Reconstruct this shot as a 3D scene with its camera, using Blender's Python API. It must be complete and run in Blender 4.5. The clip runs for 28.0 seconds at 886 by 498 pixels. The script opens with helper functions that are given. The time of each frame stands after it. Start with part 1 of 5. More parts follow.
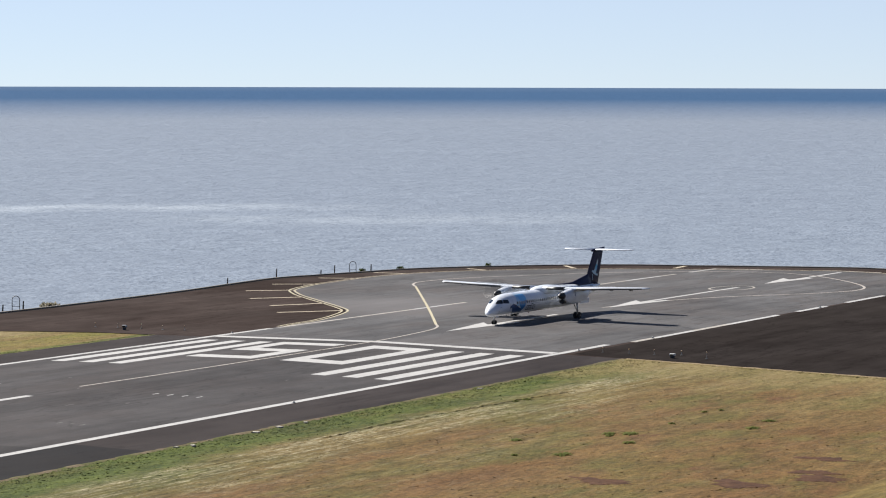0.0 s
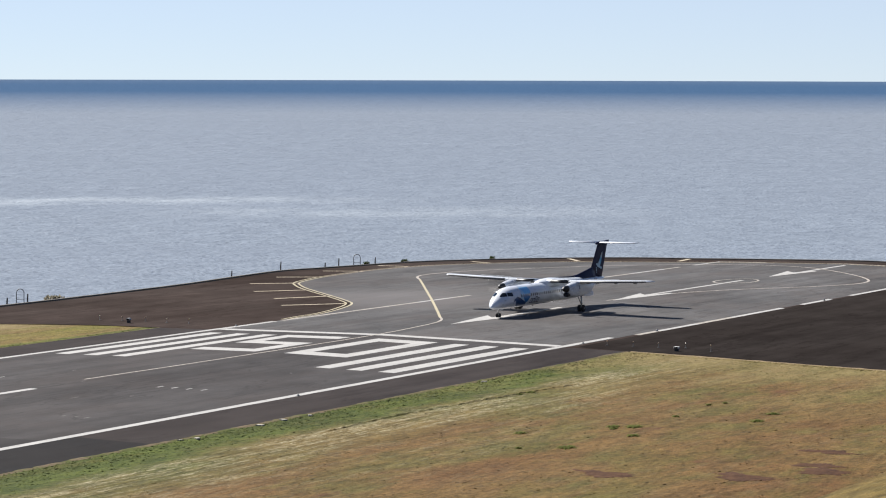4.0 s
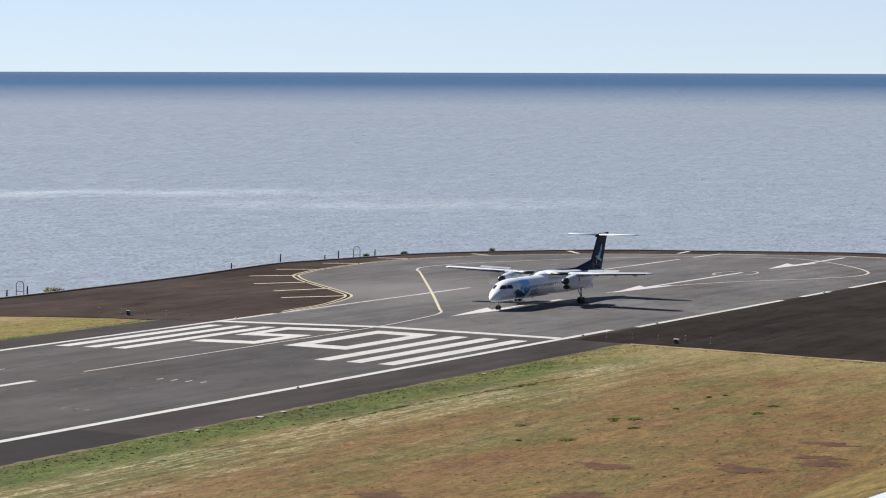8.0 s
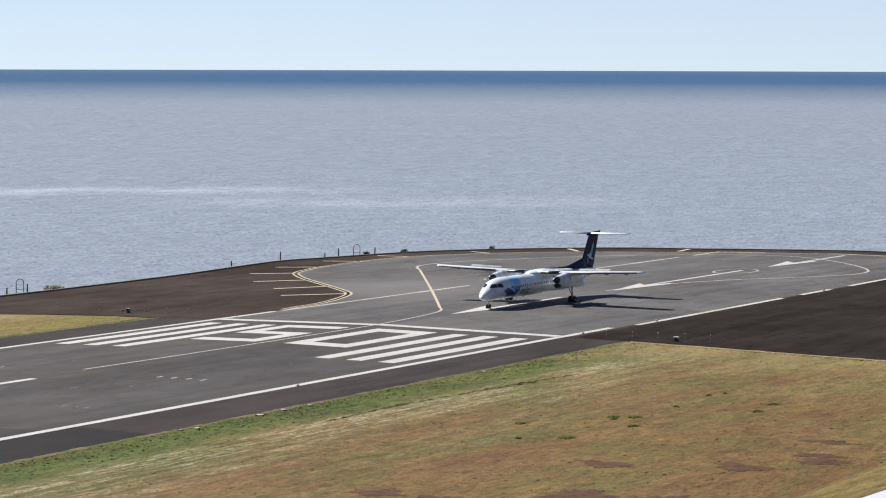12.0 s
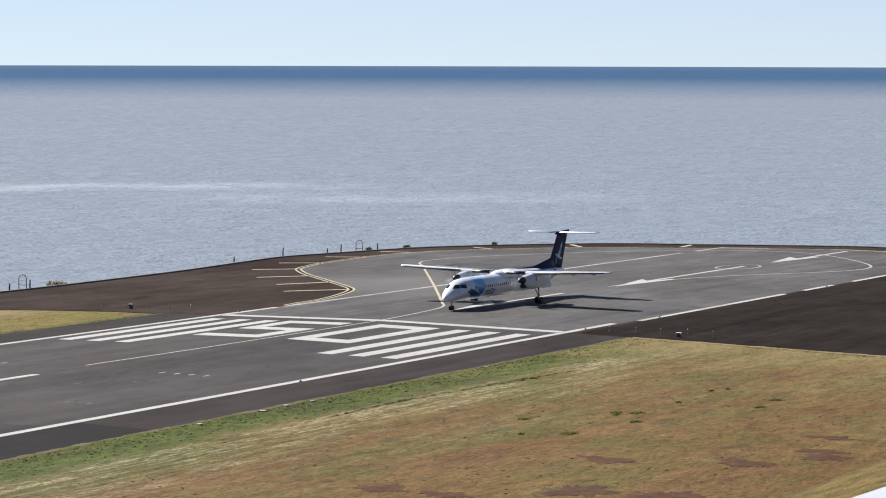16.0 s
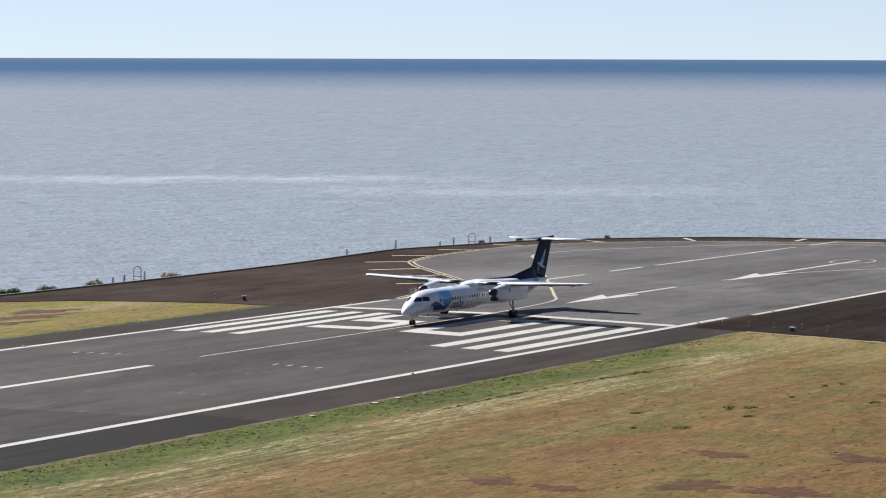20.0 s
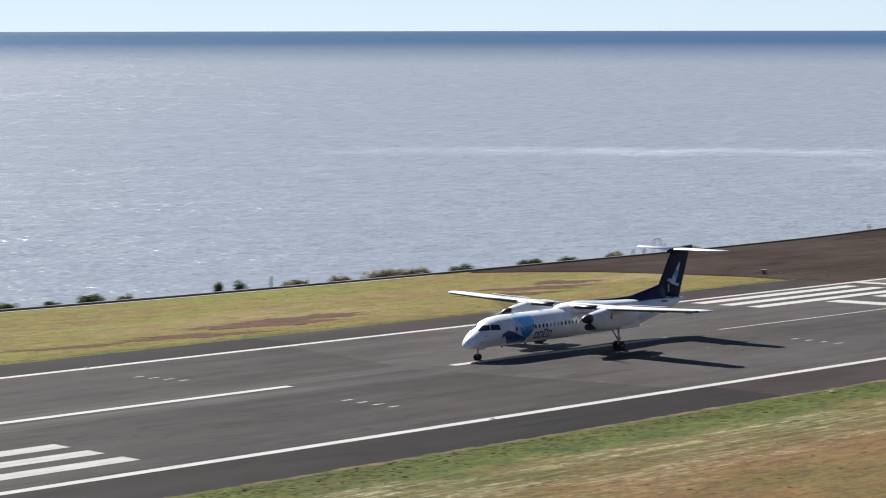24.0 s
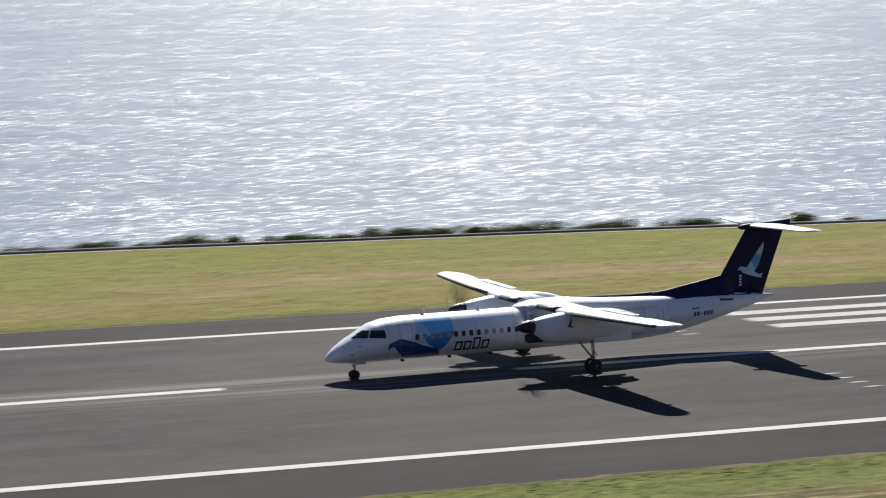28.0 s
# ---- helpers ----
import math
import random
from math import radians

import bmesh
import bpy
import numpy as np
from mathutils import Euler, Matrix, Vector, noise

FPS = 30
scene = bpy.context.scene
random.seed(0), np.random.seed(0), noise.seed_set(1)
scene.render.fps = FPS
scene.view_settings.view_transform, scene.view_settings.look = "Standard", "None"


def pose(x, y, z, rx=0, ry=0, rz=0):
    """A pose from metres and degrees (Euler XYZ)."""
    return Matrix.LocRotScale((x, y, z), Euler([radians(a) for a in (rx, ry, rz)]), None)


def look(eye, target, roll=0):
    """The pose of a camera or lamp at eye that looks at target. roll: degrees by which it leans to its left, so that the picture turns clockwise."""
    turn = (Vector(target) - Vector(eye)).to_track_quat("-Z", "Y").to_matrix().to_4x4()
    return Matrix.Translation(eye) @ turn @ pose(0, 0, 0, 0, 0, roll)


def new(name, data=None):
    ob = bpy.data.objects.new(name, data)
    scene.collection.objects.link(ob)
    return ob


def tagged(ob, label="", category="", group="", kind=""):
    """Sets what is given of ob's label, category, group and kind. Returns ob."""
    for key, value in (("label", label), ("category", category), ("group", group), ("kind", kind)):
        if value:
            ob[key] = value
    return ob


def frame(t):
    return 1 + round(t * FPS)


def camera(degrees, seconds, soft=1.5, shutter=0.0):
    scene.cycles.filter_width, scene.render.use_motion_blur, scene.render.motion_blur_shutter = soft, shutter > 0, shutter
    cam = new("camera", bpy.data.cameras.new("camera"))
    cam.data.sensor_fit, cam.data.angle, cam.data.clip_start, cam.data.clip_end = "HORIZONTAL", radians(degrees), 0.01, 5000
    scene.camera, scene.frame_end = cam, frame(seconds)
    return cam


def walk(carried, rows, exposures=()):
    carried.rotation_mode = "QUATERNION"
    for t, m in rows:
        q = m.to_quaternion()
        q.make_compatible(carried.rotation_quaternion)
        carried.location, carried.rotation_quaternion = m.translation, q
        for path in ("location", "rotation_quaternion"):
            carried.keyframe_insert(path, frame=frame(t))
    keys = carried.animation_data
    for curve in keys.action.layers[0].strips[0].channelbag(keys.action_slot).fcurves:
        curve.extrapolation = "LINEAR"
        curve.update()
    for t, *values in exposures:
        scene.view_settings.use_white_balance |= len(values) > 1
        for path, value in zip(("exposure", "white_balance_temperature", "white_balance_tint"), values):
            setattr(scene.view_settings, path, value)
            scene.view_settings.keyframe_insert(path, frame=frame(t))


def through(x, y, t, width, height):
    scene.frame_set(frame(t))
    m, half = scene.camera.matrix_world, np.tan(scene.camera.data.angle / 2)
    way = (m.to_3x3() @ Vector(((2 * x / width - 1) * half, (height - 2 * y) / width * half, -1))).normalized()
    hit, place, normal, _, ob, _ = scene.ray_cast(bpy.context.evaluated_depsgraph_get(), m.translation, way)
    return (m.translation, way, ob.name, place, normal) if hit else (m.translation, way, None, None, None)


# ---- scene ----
# The camera stands on a hillside beside the runway and only turns.
EYE = Vector((-256.79, -148.37, 26.20))
cam = camera(19.31, 28.0, soft=1.1, shutter=0.6)


def aim(yaw, pitch, roll):
    a, b = radians(yaw), radians(pitch)
    way = Vector((math.cos(a) * math.cos(b), math.sin(a) * math.cos(b), math.sin(b)))
    return look(EYE, EYE + 100 * way, roll)


TURNS = [
    (0, 28.641, -3.005, 0.069), (0.5, 28.699, -3.021, 0.056), (1, 28.695, -3.058, 0.058), (1.5, 28.695, -3.043, 0.066), (2, 28.734, -3.042, 0.065),
    (2.5, 28.737, -3.066, 0.068), (3, 28.737, -3.081, 0.070), (3.5, 28.735, -3.145, 0.068), (5.5, 28.731, -3.178, 0.068), (6, 28.742, -3.213, 0.064),
    (6.5, 28.736, -3.224, 0.068), (7, 28.735, -3.230, 0.064), (7.5, 28.738, -3.287, 0.064), (8, 28.727, -3.331, 0.069), (8.5, 28.753, -3.344, 0.058),
    (9, 28.733, -3.374, 0.051), (9.5, 28.744, -3.381, 0.051), (10, 28.758, -3.368, 0.061), (10.5, 28.732, -3.373, 0.062), (11, 28.732, -3.387, 0.076),
    (11.5, 28.722, -3.372, 0.074), (12, 28.726, -3.378, 0.076), (12.5, 28.728, -3.373, 0.068), (14.5, 28.725, -3.427, 0.075), (15, 28.722, -3.449, 0.069),
    (15.5, 28.753, -3.455, 0.064), (16, 28.783, -3.471, 0.067), (16.5, 28.832, -3.489, 0.070), (17, 28.911, -3.522, 0.070), (17.5, 29.099, -3.539, 0.071),
    (18, 29.324, -3.544, 0.086), (18.5, 29.542, -3.547, 0.101), (19, 29.896, -3.549, 0.120), (19.5, 30.459, -3.581, 0.123), (20, 31.264, -3.629, 0.118),
    (20.5, 32.110, -3.679, 0.107), (22.5, 36.916, -3.953, 0.048), (23, 38.483, -3.986, 0.031), (23.5, 40.396, -4.050, 0.043), (24, 42.692, -4.244, 0.032),
    (24.5, 44.871, -4.408, -0.002), (25, 47.128, -4.660, -0.042), (25.5, 49.453, -4.931, -0.121), (26, 52.568, -5.108, -0.157), (26.5, 55.581, -5.440, -0.190),
    (27, 59.192, -5.823, -0.197), (27.5, 63.216, -6.083, -0.195), (28, 68.326, -6.570, -0.260),
]
# the camera opens up a little while it swings, then closes as the glittering water comes in
EXPOSURES = [(0, 0.94), (17, 0.94), (20.5, 0.96), (23, 0.99), (25, 0.93), (26, 0.89), (28, 0.85)]
walk(cam, [(t, aim(*r)) for t, *r in TURNS], EXPOSURES)

# ---- light ----
SUN_AZ, SUN_EL = radians(67.5), radians(38.5)
SUN_WAY = Vector((math.cos(SUN_AZ) * math.cos(SUN_EL), math.sin(SUN_AZ) * math.cos(SUN_EL), math.sin(SUN_EL)))
world = bpy.data.worlds.new("sky")
scene.world = world
world.use_nodes = True
_n = world.node_tree.nodes
_sky = _n.new("ShaderNodeTexSky")
_sky.sky_type, _sky.sun_disc = "NISHITA", False
_sky.sun_elevation, _sky.sun_rotation = SUN_EL, math.pi / 2 - SUN_AZ
_sky.altitude, _sky.air_density, _sky.dust_density, _sky.ozone_density = 80, 0.6, 0.0, 6.0
_n["Background"].inputs["Strength"].default_value = 0.05
_haze = _n.new("ShaderNodeMix")
_haze.data_type, _haze.blend_type = "RGBA", "MIX"
_haze.inputs[7].default_value = (8.4, 8.85, 9.95, 1)
# the haze thickens where the sky is already pale, down towards the horizon
_pale = _n.new("ShaderNodeRGBToBW")
_veil = _n.new("ShaderNodeMapRange")
_veil.inputs["From Min"].default_value, _veil.inputs["From Max"].default_value = 2.0, 6.0
_veil.inputs["To Min"].default_value, _veil.inputs["To Max"].default_value = 0.03, 0.52
world.node_tree.links.new(_sky.outputs["Color"], _pale.inputs["Color"])
world.node_tree.links.new(_pale.outputs["Val"], _veil.inputs["Value"])
world.node_tree.links.new(_veil.outputs["Result"], _haze.inputs[0])
world.node_tree.links.new(_sky.outputs["Color"], _haze.inputs[6])
world.node_tree.links.new(_haze.outputs[2], _n["Background"].inputs["Color"])
_sun = bpy.data.lights.new("sun", "SUN")
_sun.energy, _sun.angle, _sun.color = 5.0, radians(0.53), (1.0, 0.955, 0.89)
sun = new("sun", _sun)
sun.matrix_world = look(SUN_WAY * 500, (0, 0, 0))


# ---- materials ----
class Mat:
    """A small builder for procedural node materials."""

    def __init__(self, name, color=(0.5, 0.5, 0.5), rough=0.6, metal=0.0, spec=0.5):
        self.m = bpy.data.materials.new(name)
        self.m.use_nodes = True
        self.t = self.m.node_tree
        self.b = self.t.nodes["Principled BSDF"]
        self.set("Base Color", (*color, 1))
        self.set("Roughness", rough)
        self.set("Metallic", metal)
        self.set("Specular IOR Level", spec)

    def set(self, key, value):
        if isinstance(value, bpy.types.NodeSocket):
            self.t.links.new(value, self.b.inputs[key])
        else:
            self.b.inputs[key].default_value = value

    def node(self, kind, **inputs):
        n = self.t.nodes.new(kind)
        for key, value in inputs.items():
            key = key.replace("_", " ")
            if isinstance(value, bpy.types.NodeSocket):
                self.t.links.new(value, n.inputs[key])
            else:
                n.inputs[key].default_value = value
        return n

    def place(self, sx=1.0, sy=1.0, sz=1.0, turn=0.0):
        """World coordinates, stretched and turned about z."""
        g = self.node("ShaderNodeNewGeometry")
        mp = self.node("ShaderNodeMapping", Vector=g.outputs["Position"])
        mp.inputs["Scale"].default_value = (sx, sy, sz)
        mp.inputs["Rotation"].default_value = (0, 0, turn)
        return mp.outputs["Vector"]

    def noise(self, scale, detail=4.0, rough=0.55, vec=None, distort=0.0):
        n = self.node("ShaderNodeTexNoise", Scale=scale, Detail=detail, Roughness=rough, Distortion=distort)
        self.t.links.new(vec if vec is not None else self.place(), n.inputs["Vector"])
        return n.outputs["Fac"]

    def ramp(self, fac, *stops):
        n = self.node("ShaderNodeValToRGB", Fac=fac)
        e = n.color_ramp.elements
        while len(e) < len(stops):
            e.new(0.5)
        for el, (p, c) in zip(e, stops):
            el.position = p
            el.color = (*c, 1) if len(c) == 3 else c
        return n.outputs["Color"]

    def mix(self, fac, a, b, mode="MIX"):
        n = self.node("ShaderNodeMix")
        n.data_type, n.blend_type = "RGBA", mode
        for i, v in ((0, fac), (6, a), (7, b)):
            if isinstance(v, bpy.types.NodeSocket):
                self.t.links.new(v, n.inputs[i])
            elif i == 0:
                n.inputs[0].default_value = v
            else:
                n.inputs[i].default_value = (*v, 1)
        return n.outputs[2]

    def math(self, op, a, b=0.0):
        n = self.node("ShaderNodeMath")
        n.operation = op
        for i, v in enumerate((a, b)):
            if isinstance(v, bpy.types.NodeSocket):
                self.t.links.new(v, n.inputs[i])
            else:
                n.inputs[i].default_value = v
        return n.outputs[0]

    def bump(self, height, strength=0.3, distance=0.02):
        n = self.node("ShaderNodeBump", Height=height, Strength=strength, Distance=distance)
        self.set("Normal", n.outputs["Normal"])

    def axis(self, name):
        g = self.node("ShaderNodeNewGeometry")
        s = self.node("ShaderNodeSeparateXYZ", Vector=g.outputs["Position"])
        return s.outputs[name]


def grey3(v, warm=0.0):
    """A grey leaning to brown (warm above 0) with a trace of violet, as weathered asphalt has."""
    return (v * (1.03 + warm), v * 0.99, v * (0.985 - 0.35 * warm))


def asphalt(name, base, warm, streak=0.35, light=1.35, tracks=0.0, spec=0.012, pale=None):
    """Worn asphalt: fine grain, faint paving lanes, soft stains and patches."""
    m = Mat(name, rough=0.68, spec=spec)
    stain = m.noise(0.05, 5, 0.6, m.place(0.6, 1.0))
    lane = m.noise(1.0, 4, 0.55, m.place(0.006, 0.42))
    grain = m.noise(9.0, 3, 0.7)
    c = m.ramp(stain, (0.3, grey3(base * 0.86, warm)), (0.7, grey3(base * light, warm * 0.8)))
    dark = m.ramp(lane, (0.34, (1 - streak,) * 3), (0.62, (1.10,) * 3))
    c = m.mix(0.55, c, dark, "MULTIPLY")
    c = m.mix(0.35, c, m.ramp(grain, (0.3, (0.7,) * 3), (0.7, (1.25,) * 3)), "MULTIPLY")
    blotch = m.noise(0.28, 6, 0.7, m.place(0.55, 1.0))
    c = m.mix(0.6, c, m.ramp(blotch, (0.36, (0.76,) * 3), (0.64, (1.2,) * 3)), "MULTIPLY")
    # a brownish cast where dust has settled
    dust = m.ramp(m.noise(0.085, 5, 0.65, m.place(0.5, 1.0)), (0.46, (0, 0, 0)), (0.66, (1, 1, 1)))
    c = m.mix(m.math("MULTIPLY", dust, 0.4), c, (base * 1.45, base * 1.22, base * 1.12))
    # dark smears of rubber and tar, drawn out along the roll
    smear = m.noise(1.0, 5, 0.6, m.place(0.05, 0.55))
    c = m.mix(m.math("MULTIPLY", m.ramp(smear, (0.60, (0, 0, 0)), (0.68, (1, 1, 1))), 0.35), c, grey3(base * 0.5, warm))
    # hairline cracks and the joints between paving lanes
    crack = m.math("ABSOLUTE", m.math("SUBTRACT", m.noise(1.0, 5, 0.55, m.place(0.03, 0.16)), 0.5))
    c = m.mix(m.math("MULTIPLY", m.ramp(crack, (0.0, (1, 1, 1)), (0.010, (0, 0, 0))), 0.4), c, grey3(base * 0.4, warm))
    lane_y = m.math("PINGPONG", m.math("ADD", m.axis("Y"), m.math("MULTIPLY", m.noise(0.15, 2, 0.5), 0.5)), 3.8)
    c = m.mix(m.math("MULTIPLY", m.ramp(lane_y, (0.03, (1, 1, 1)), (0.07, (0, 0, 0))), 0.3), c, grey3(base * 0.45, warm))
    if tracks:
        # paler wheel tracks on either side of the centreline
        off = m.math("ABSOLUTE", m.math("SUBTRACT", m.math("ABSOLUTE", m.axis("Y")), 2.0))
        band = m.ramp(m.math("DIVIDE", off, 2.2), (0.25, (1, 1, 1)), (1.0, (0, 0, 0)))
        fleck = m.ramp(m.noise(1.0, 4, 0.6, m.place(0.02, 1.6)), (0.40, (0, 0, 0)), (0.62, (1, 1, 1)))
        west = m.ramp(m.math("DIVIDE", m.math("ADD", m.axis("X"), 240.0), 100.0), (0.0, (1, 1, 1)), (0.75, (0.35,) * 3))
        c = m.mix(m.math("MULTIPLY", m.math("MULTIPLY", m.math("MULTIPLY", band, fleck), west), tracks), c, grey3(base * 3.6, warm))
    if pale:
        # a stretch bleached by dust, with a ragged rim
        px, py, reach = pale
        spot = m.node("ShaderNodeVectorMath", Vector=m.node("ShaderNodeNewGeometry").outputs["Position"])
        spot.operation = "DISTANCE"
        spot.inputs[1].default_value = (px, py, 0)
        rim = m.math("ADD", m.math("DIVIDE", spot.outputs["Value"], reach), m.math("MULTIPLY", m.math("SUBTRACT", blotch, 0.5), 1.2))
        c = m.mix(m.math("MULTIPLY", m.ramp(rim, (0.35, (1, 1, 1)), (1.0, (0, 0, 0))), 0.6), c, grey3(base * 2.0, warm + 0.04))
    m.set("Base Color", c)
    m.set("Roughness", m.math("ADD", m.math("MULTIPLY", grain, 0.1), 0.62))
    m.bump(grain, 0.35, 0.02)
    return m.m


def paint_mark(name, color, wear=0.25):
    """Road paint, worn through to the asphalt in places."""
    m = Mat(name, rough=0.75, spec=0.06)
    w = m.noise(1.3, 6, 0.7, m.place(0.35, 1.4))
    c = m.ramp(w, (0.3, tuple(x * (1 - wear) for x in color)), (0.6, color))
    fine = m.noise(14.0, 3, 0.7)
    c = m.mix(0.3, c, m.ramp(fine, (0.35, (0.75,) * 3), (0.6, (1.05,) * 3)), "MULTIPLY")
    m.set("Base Color", c)
    m.bump(fine, 0.15, 0.005)
    return m.m


def plain(name, color, rough=0.45, metal=0.0, spec=0.5, dirt=0.12, scale=1.5, coat=0.0):
    """A painted or bare surface with slight grime at two scales."""
    m = Mat(name, color, rough, metal, spec)
    tc = m.node("ShaderNodeTexCoord")
    a = m.noise(scale, 5, 0.6, tc.outputs["Object"])
    b = m.noise(scale * 11, 3, 0.6, tc.outputs["Object"])
    g = m.mix(0.5, m.ramp(a, (0.35, (1 - dirt,) * 3), (0.65, (1.0,) * 3)), m.ramp(b, (0.3, (1 - dirt * 0.7,) * 3), (0.7, (1.0,) * 3)), "MULTIPLY")
    m.set("Base Color", m.mix(1.0, color, g, "MULTIPLY"))
    m.set("Roughness", m.math("ADD", m.math("MULTIPLY", b, 0.15), rough - 0.07))
    m.set("Coat Weight", coat)
    return m.m


ASPHALT_RUNWAY = asphalt("runway_asphalt", 0.055, 0.03, streak=0.3, light=1.5)
ASPHALT_NEW = asphalt("resurfaced_asphalt", 0.0445, 0.02, streak=0.3, light=1.25, tracks=0.9)
ASPHALT_PAD = asphalt("turn_pad_asphalt", 0.076, -0.015, streak=0.3, light=1.7, pale=(52.0, 30.0, 24.0))
ASPHALT_BROWN = asphalt("old_brown_asphalt", 0.032, 0.27, streak=0.24, light=1.8, spec=0.0)
ASPHALT_DARK = asphalt("dark_brown_asphalt", 0.0198, 0.15, streak=0.3, light=1.6, spec=0.0)
ASPHALT_SHOULDER = asphalt("shoulder_asphalt", 0.0215, 0.02, streak=0.25)
ASPHALT_EAST = asphalt("worn_shoulder_asphalt", 0.031, 0.17, streak=0.25, light=1.5)
PAINT_WHITE = paint_mark("white_runway_paint", (0.44, 0.43, 0.415))
PAINT_GREY = paint_mark("greyed_white_paint", (0.37, 0.365, 0.36), 0.3)
PAINT_FADED = paint_mark("faded_white_paint", (0.40, 0.37, 0.33), 0.4)
PAINT_SCRAP = paint_mark("worn_paint_scrap", (0.24, 0.23, 0.215), 0.4)
PAINT_THIN = paint_mark("thin_cream_paint", (0.42, 0.38, 0.34), 0.3)
PAINT_YELLOW = paint_mark("yellow_paint", (0.46, 0.41, 0.29), 0.3)
PAINT_CREAM = paint_mark("cream_hatch_paint", (0.48, 0.41, 0.31), 0.3)
CONCRETE_PALE = plain("pale_concrete", (0.30, 0.28, 0.25), 0.9, dirt=0.4, scale=0.35)
CONCRETE = plain("weathered_concrete", (0.20, 0.18, 0.16), 0.9, dirt=0.45, scale=0.35)


def soil_and_grass():
    """Dry mown grass: green beside the runway, then a belt of pale cut stalks, ochre turf and reddish soil farther off."""
    m = Mat("dry_grass", rough=0.95, spec=0.1)
    y = m.axis("Y")
    off = m.math("SUBTRACT", m.math("ABSOLUTE", y), 30.8)

    def on(fac, lo, hi):
        return m.ramp(fac, (lo, (0, 0, 0)), (hi, (1, 1, 1)))

    def times(a, b):
        return m.math("MULTIPLY", a, b)

    wob = m.noise(0.09, 5, 0.65)
    wide = m.noise(0.06, 6, 0.65, m.place(0.55, 1.3))
    fine = m.noise(3.0, 5, 0.75, m.place(0.55, 1.0))
    tuft = m.noise(0.8, 6, 0.72, m.place(0.4, 1.0))
    grain = on(m.math("ADD", times(fine, 0.55), times(tuft, 0.45)), 0.41, 0.59)
    green = m.mix(grain, (0.025, 0.036, 0.006), (0.068, 0.080, 0.016))
    lush = m.mix(grain, (0.036, 0.054, 0.007), (0.088, 0.108, 0.020))
    olive = m.mix(grain, (0.050, 0.043, 0.010), (0.122, 0.100, 0.026))
    ochre = m.mix(grain, (0.074, 0.045, 0.014), (0.170, 0.105, 0.036))
    rust = m.mix(grain, (0.066, 0.034, 0.011), (0.150, 0.078, 0.028))
    tan = m.mix(grain, (0.130, 0.095, 0.037), (0.222, 0.170, 0.076))
    # the near side, by the distance from the asphalt
    d = m.math("ADD", off, times(m.math("SUBTRACT", wob, 0.5), 9.0))
    out = m.math("DIVIDE", d, 60.0)
    verge = m.mix(on(m.noise(0.13, 5, 0.65, m.place(0.5, 1.0)), 0.42, 0.60), green, lush)
    verge = m.mix(times(on(m.noise(0.2, 5, 0.65, m.place(0.4, 1.2)), 0.52, 0.66), 0.6), verge, olive)
    west = on(m.math("DIVIDE", m.math("SUBTRACT", -140.0, m.axis("X")), 60.0), 0.0, 0.8)
    verge = m.mix(times(west, 0.6), verge, m.mix(grain, (0.070, 0.090, 0.012), (0.140, 0.155, 0.032)))
    belt = m.mix(on(wide, 0.40, 0.58), m.mix(0.35, green, olive), m.mix(0.45, ochre, olive))
    back = m.mix(on(wide, 0.36, 0.62), rust, ochre)
    back = m.mix(times(on(m.noise(0.12, 6, 0.65, m.place(0.5, 1.0)), 0.46, 0.62), 0.85), back, olive)
    back = m.mix(times(on(m.noise(0.21, 5, 0.7, m.place(0.35, 1.2)), 0.56, 0.70), 0.5), back, green)
    # pale stalks lying in mown lines, broken up into flecks
    line = m.noise(1.0, 5, 0.65, m.place(0.05, 1.25, 1, radians(-2.5)))
    fleck = m.noise(1.0, 6, 0.85, m.place(0.85, 3.2))
    patch = m.noise(0.16, 5, 0.65, m.place(0.45, 1.0))
    cut = times(times(on(line, 0.40, 0.58), on(fleck, 0.45, 0.62)), on(patch, 0.36, 0.56))
    belt_in = m.ramp(out, (0.085, (0, 0, 0)), (0.125, (1, 1, 1)), (0.20, (1, 1, 1)), (0.29, (0.40,) * 3), (0.45, (0.12,) * 3))
    c = m.mix(on(out, 0.085, 0.125), verge, belt)
    c = m.mix(on(out, 0.17, 0.28), c, back)
    c = m.mix(times(cut, belt_in), c, (0.40, 0.355, 0.225))
    # towards the runway's end the turf is paler and greener again
    corner = on(m.math("DIVIDE", m.math("ADD", m.axis("X"), 75.0), 75.0), 0.25, 0.85)
    shade = on(m.noise(0.10, 5, 0.65, m.place(0.6, 1.0)), 0.42, 0.60)
    c = m.mix(times(times(corner, shade), 0.7), c, m.mix(grain, (0.095, 0.083, 0.024), (0.205, 0.172, 0.068)))
    straw = times(on(m.math("DIVIDE", m.math("ADD", m.axis("X"), 40.0), 40.0), 0.35, 0.85), on(m.noise(0.16, 5, 0.65, m.place(0.5, 1.0)), 0.36, 0.56))
    c = m.mix(times(straw, 0.75), c, tan)
    bare = on(m.noise(0.22, 5, 0.6, m.place(0.4, 1.1)), 0.64, 0.71)
    c = m.mix(times(times(bare, on(out, 0.22, 0.32)), 0.8), c, m.mix(grain, (0.060, 0.026, 0.013), (0.115, 0.056, 0.026)))
    # the strip between runway and sea wall: a bright rim, brown lenses, tan turf, then green under the wall
    v = m.math("ADD", m.math("DIVIDE", off, 40.0), times(m.math("SUBTRACT", m.noise(0.055, 5, 0.62, m.place(0.35, 1.3)), 0.5), 0.75))
    leaf = m.mix(grain, (0.076, 0.083, 0.009), (0.156, 0.153, 0.022))
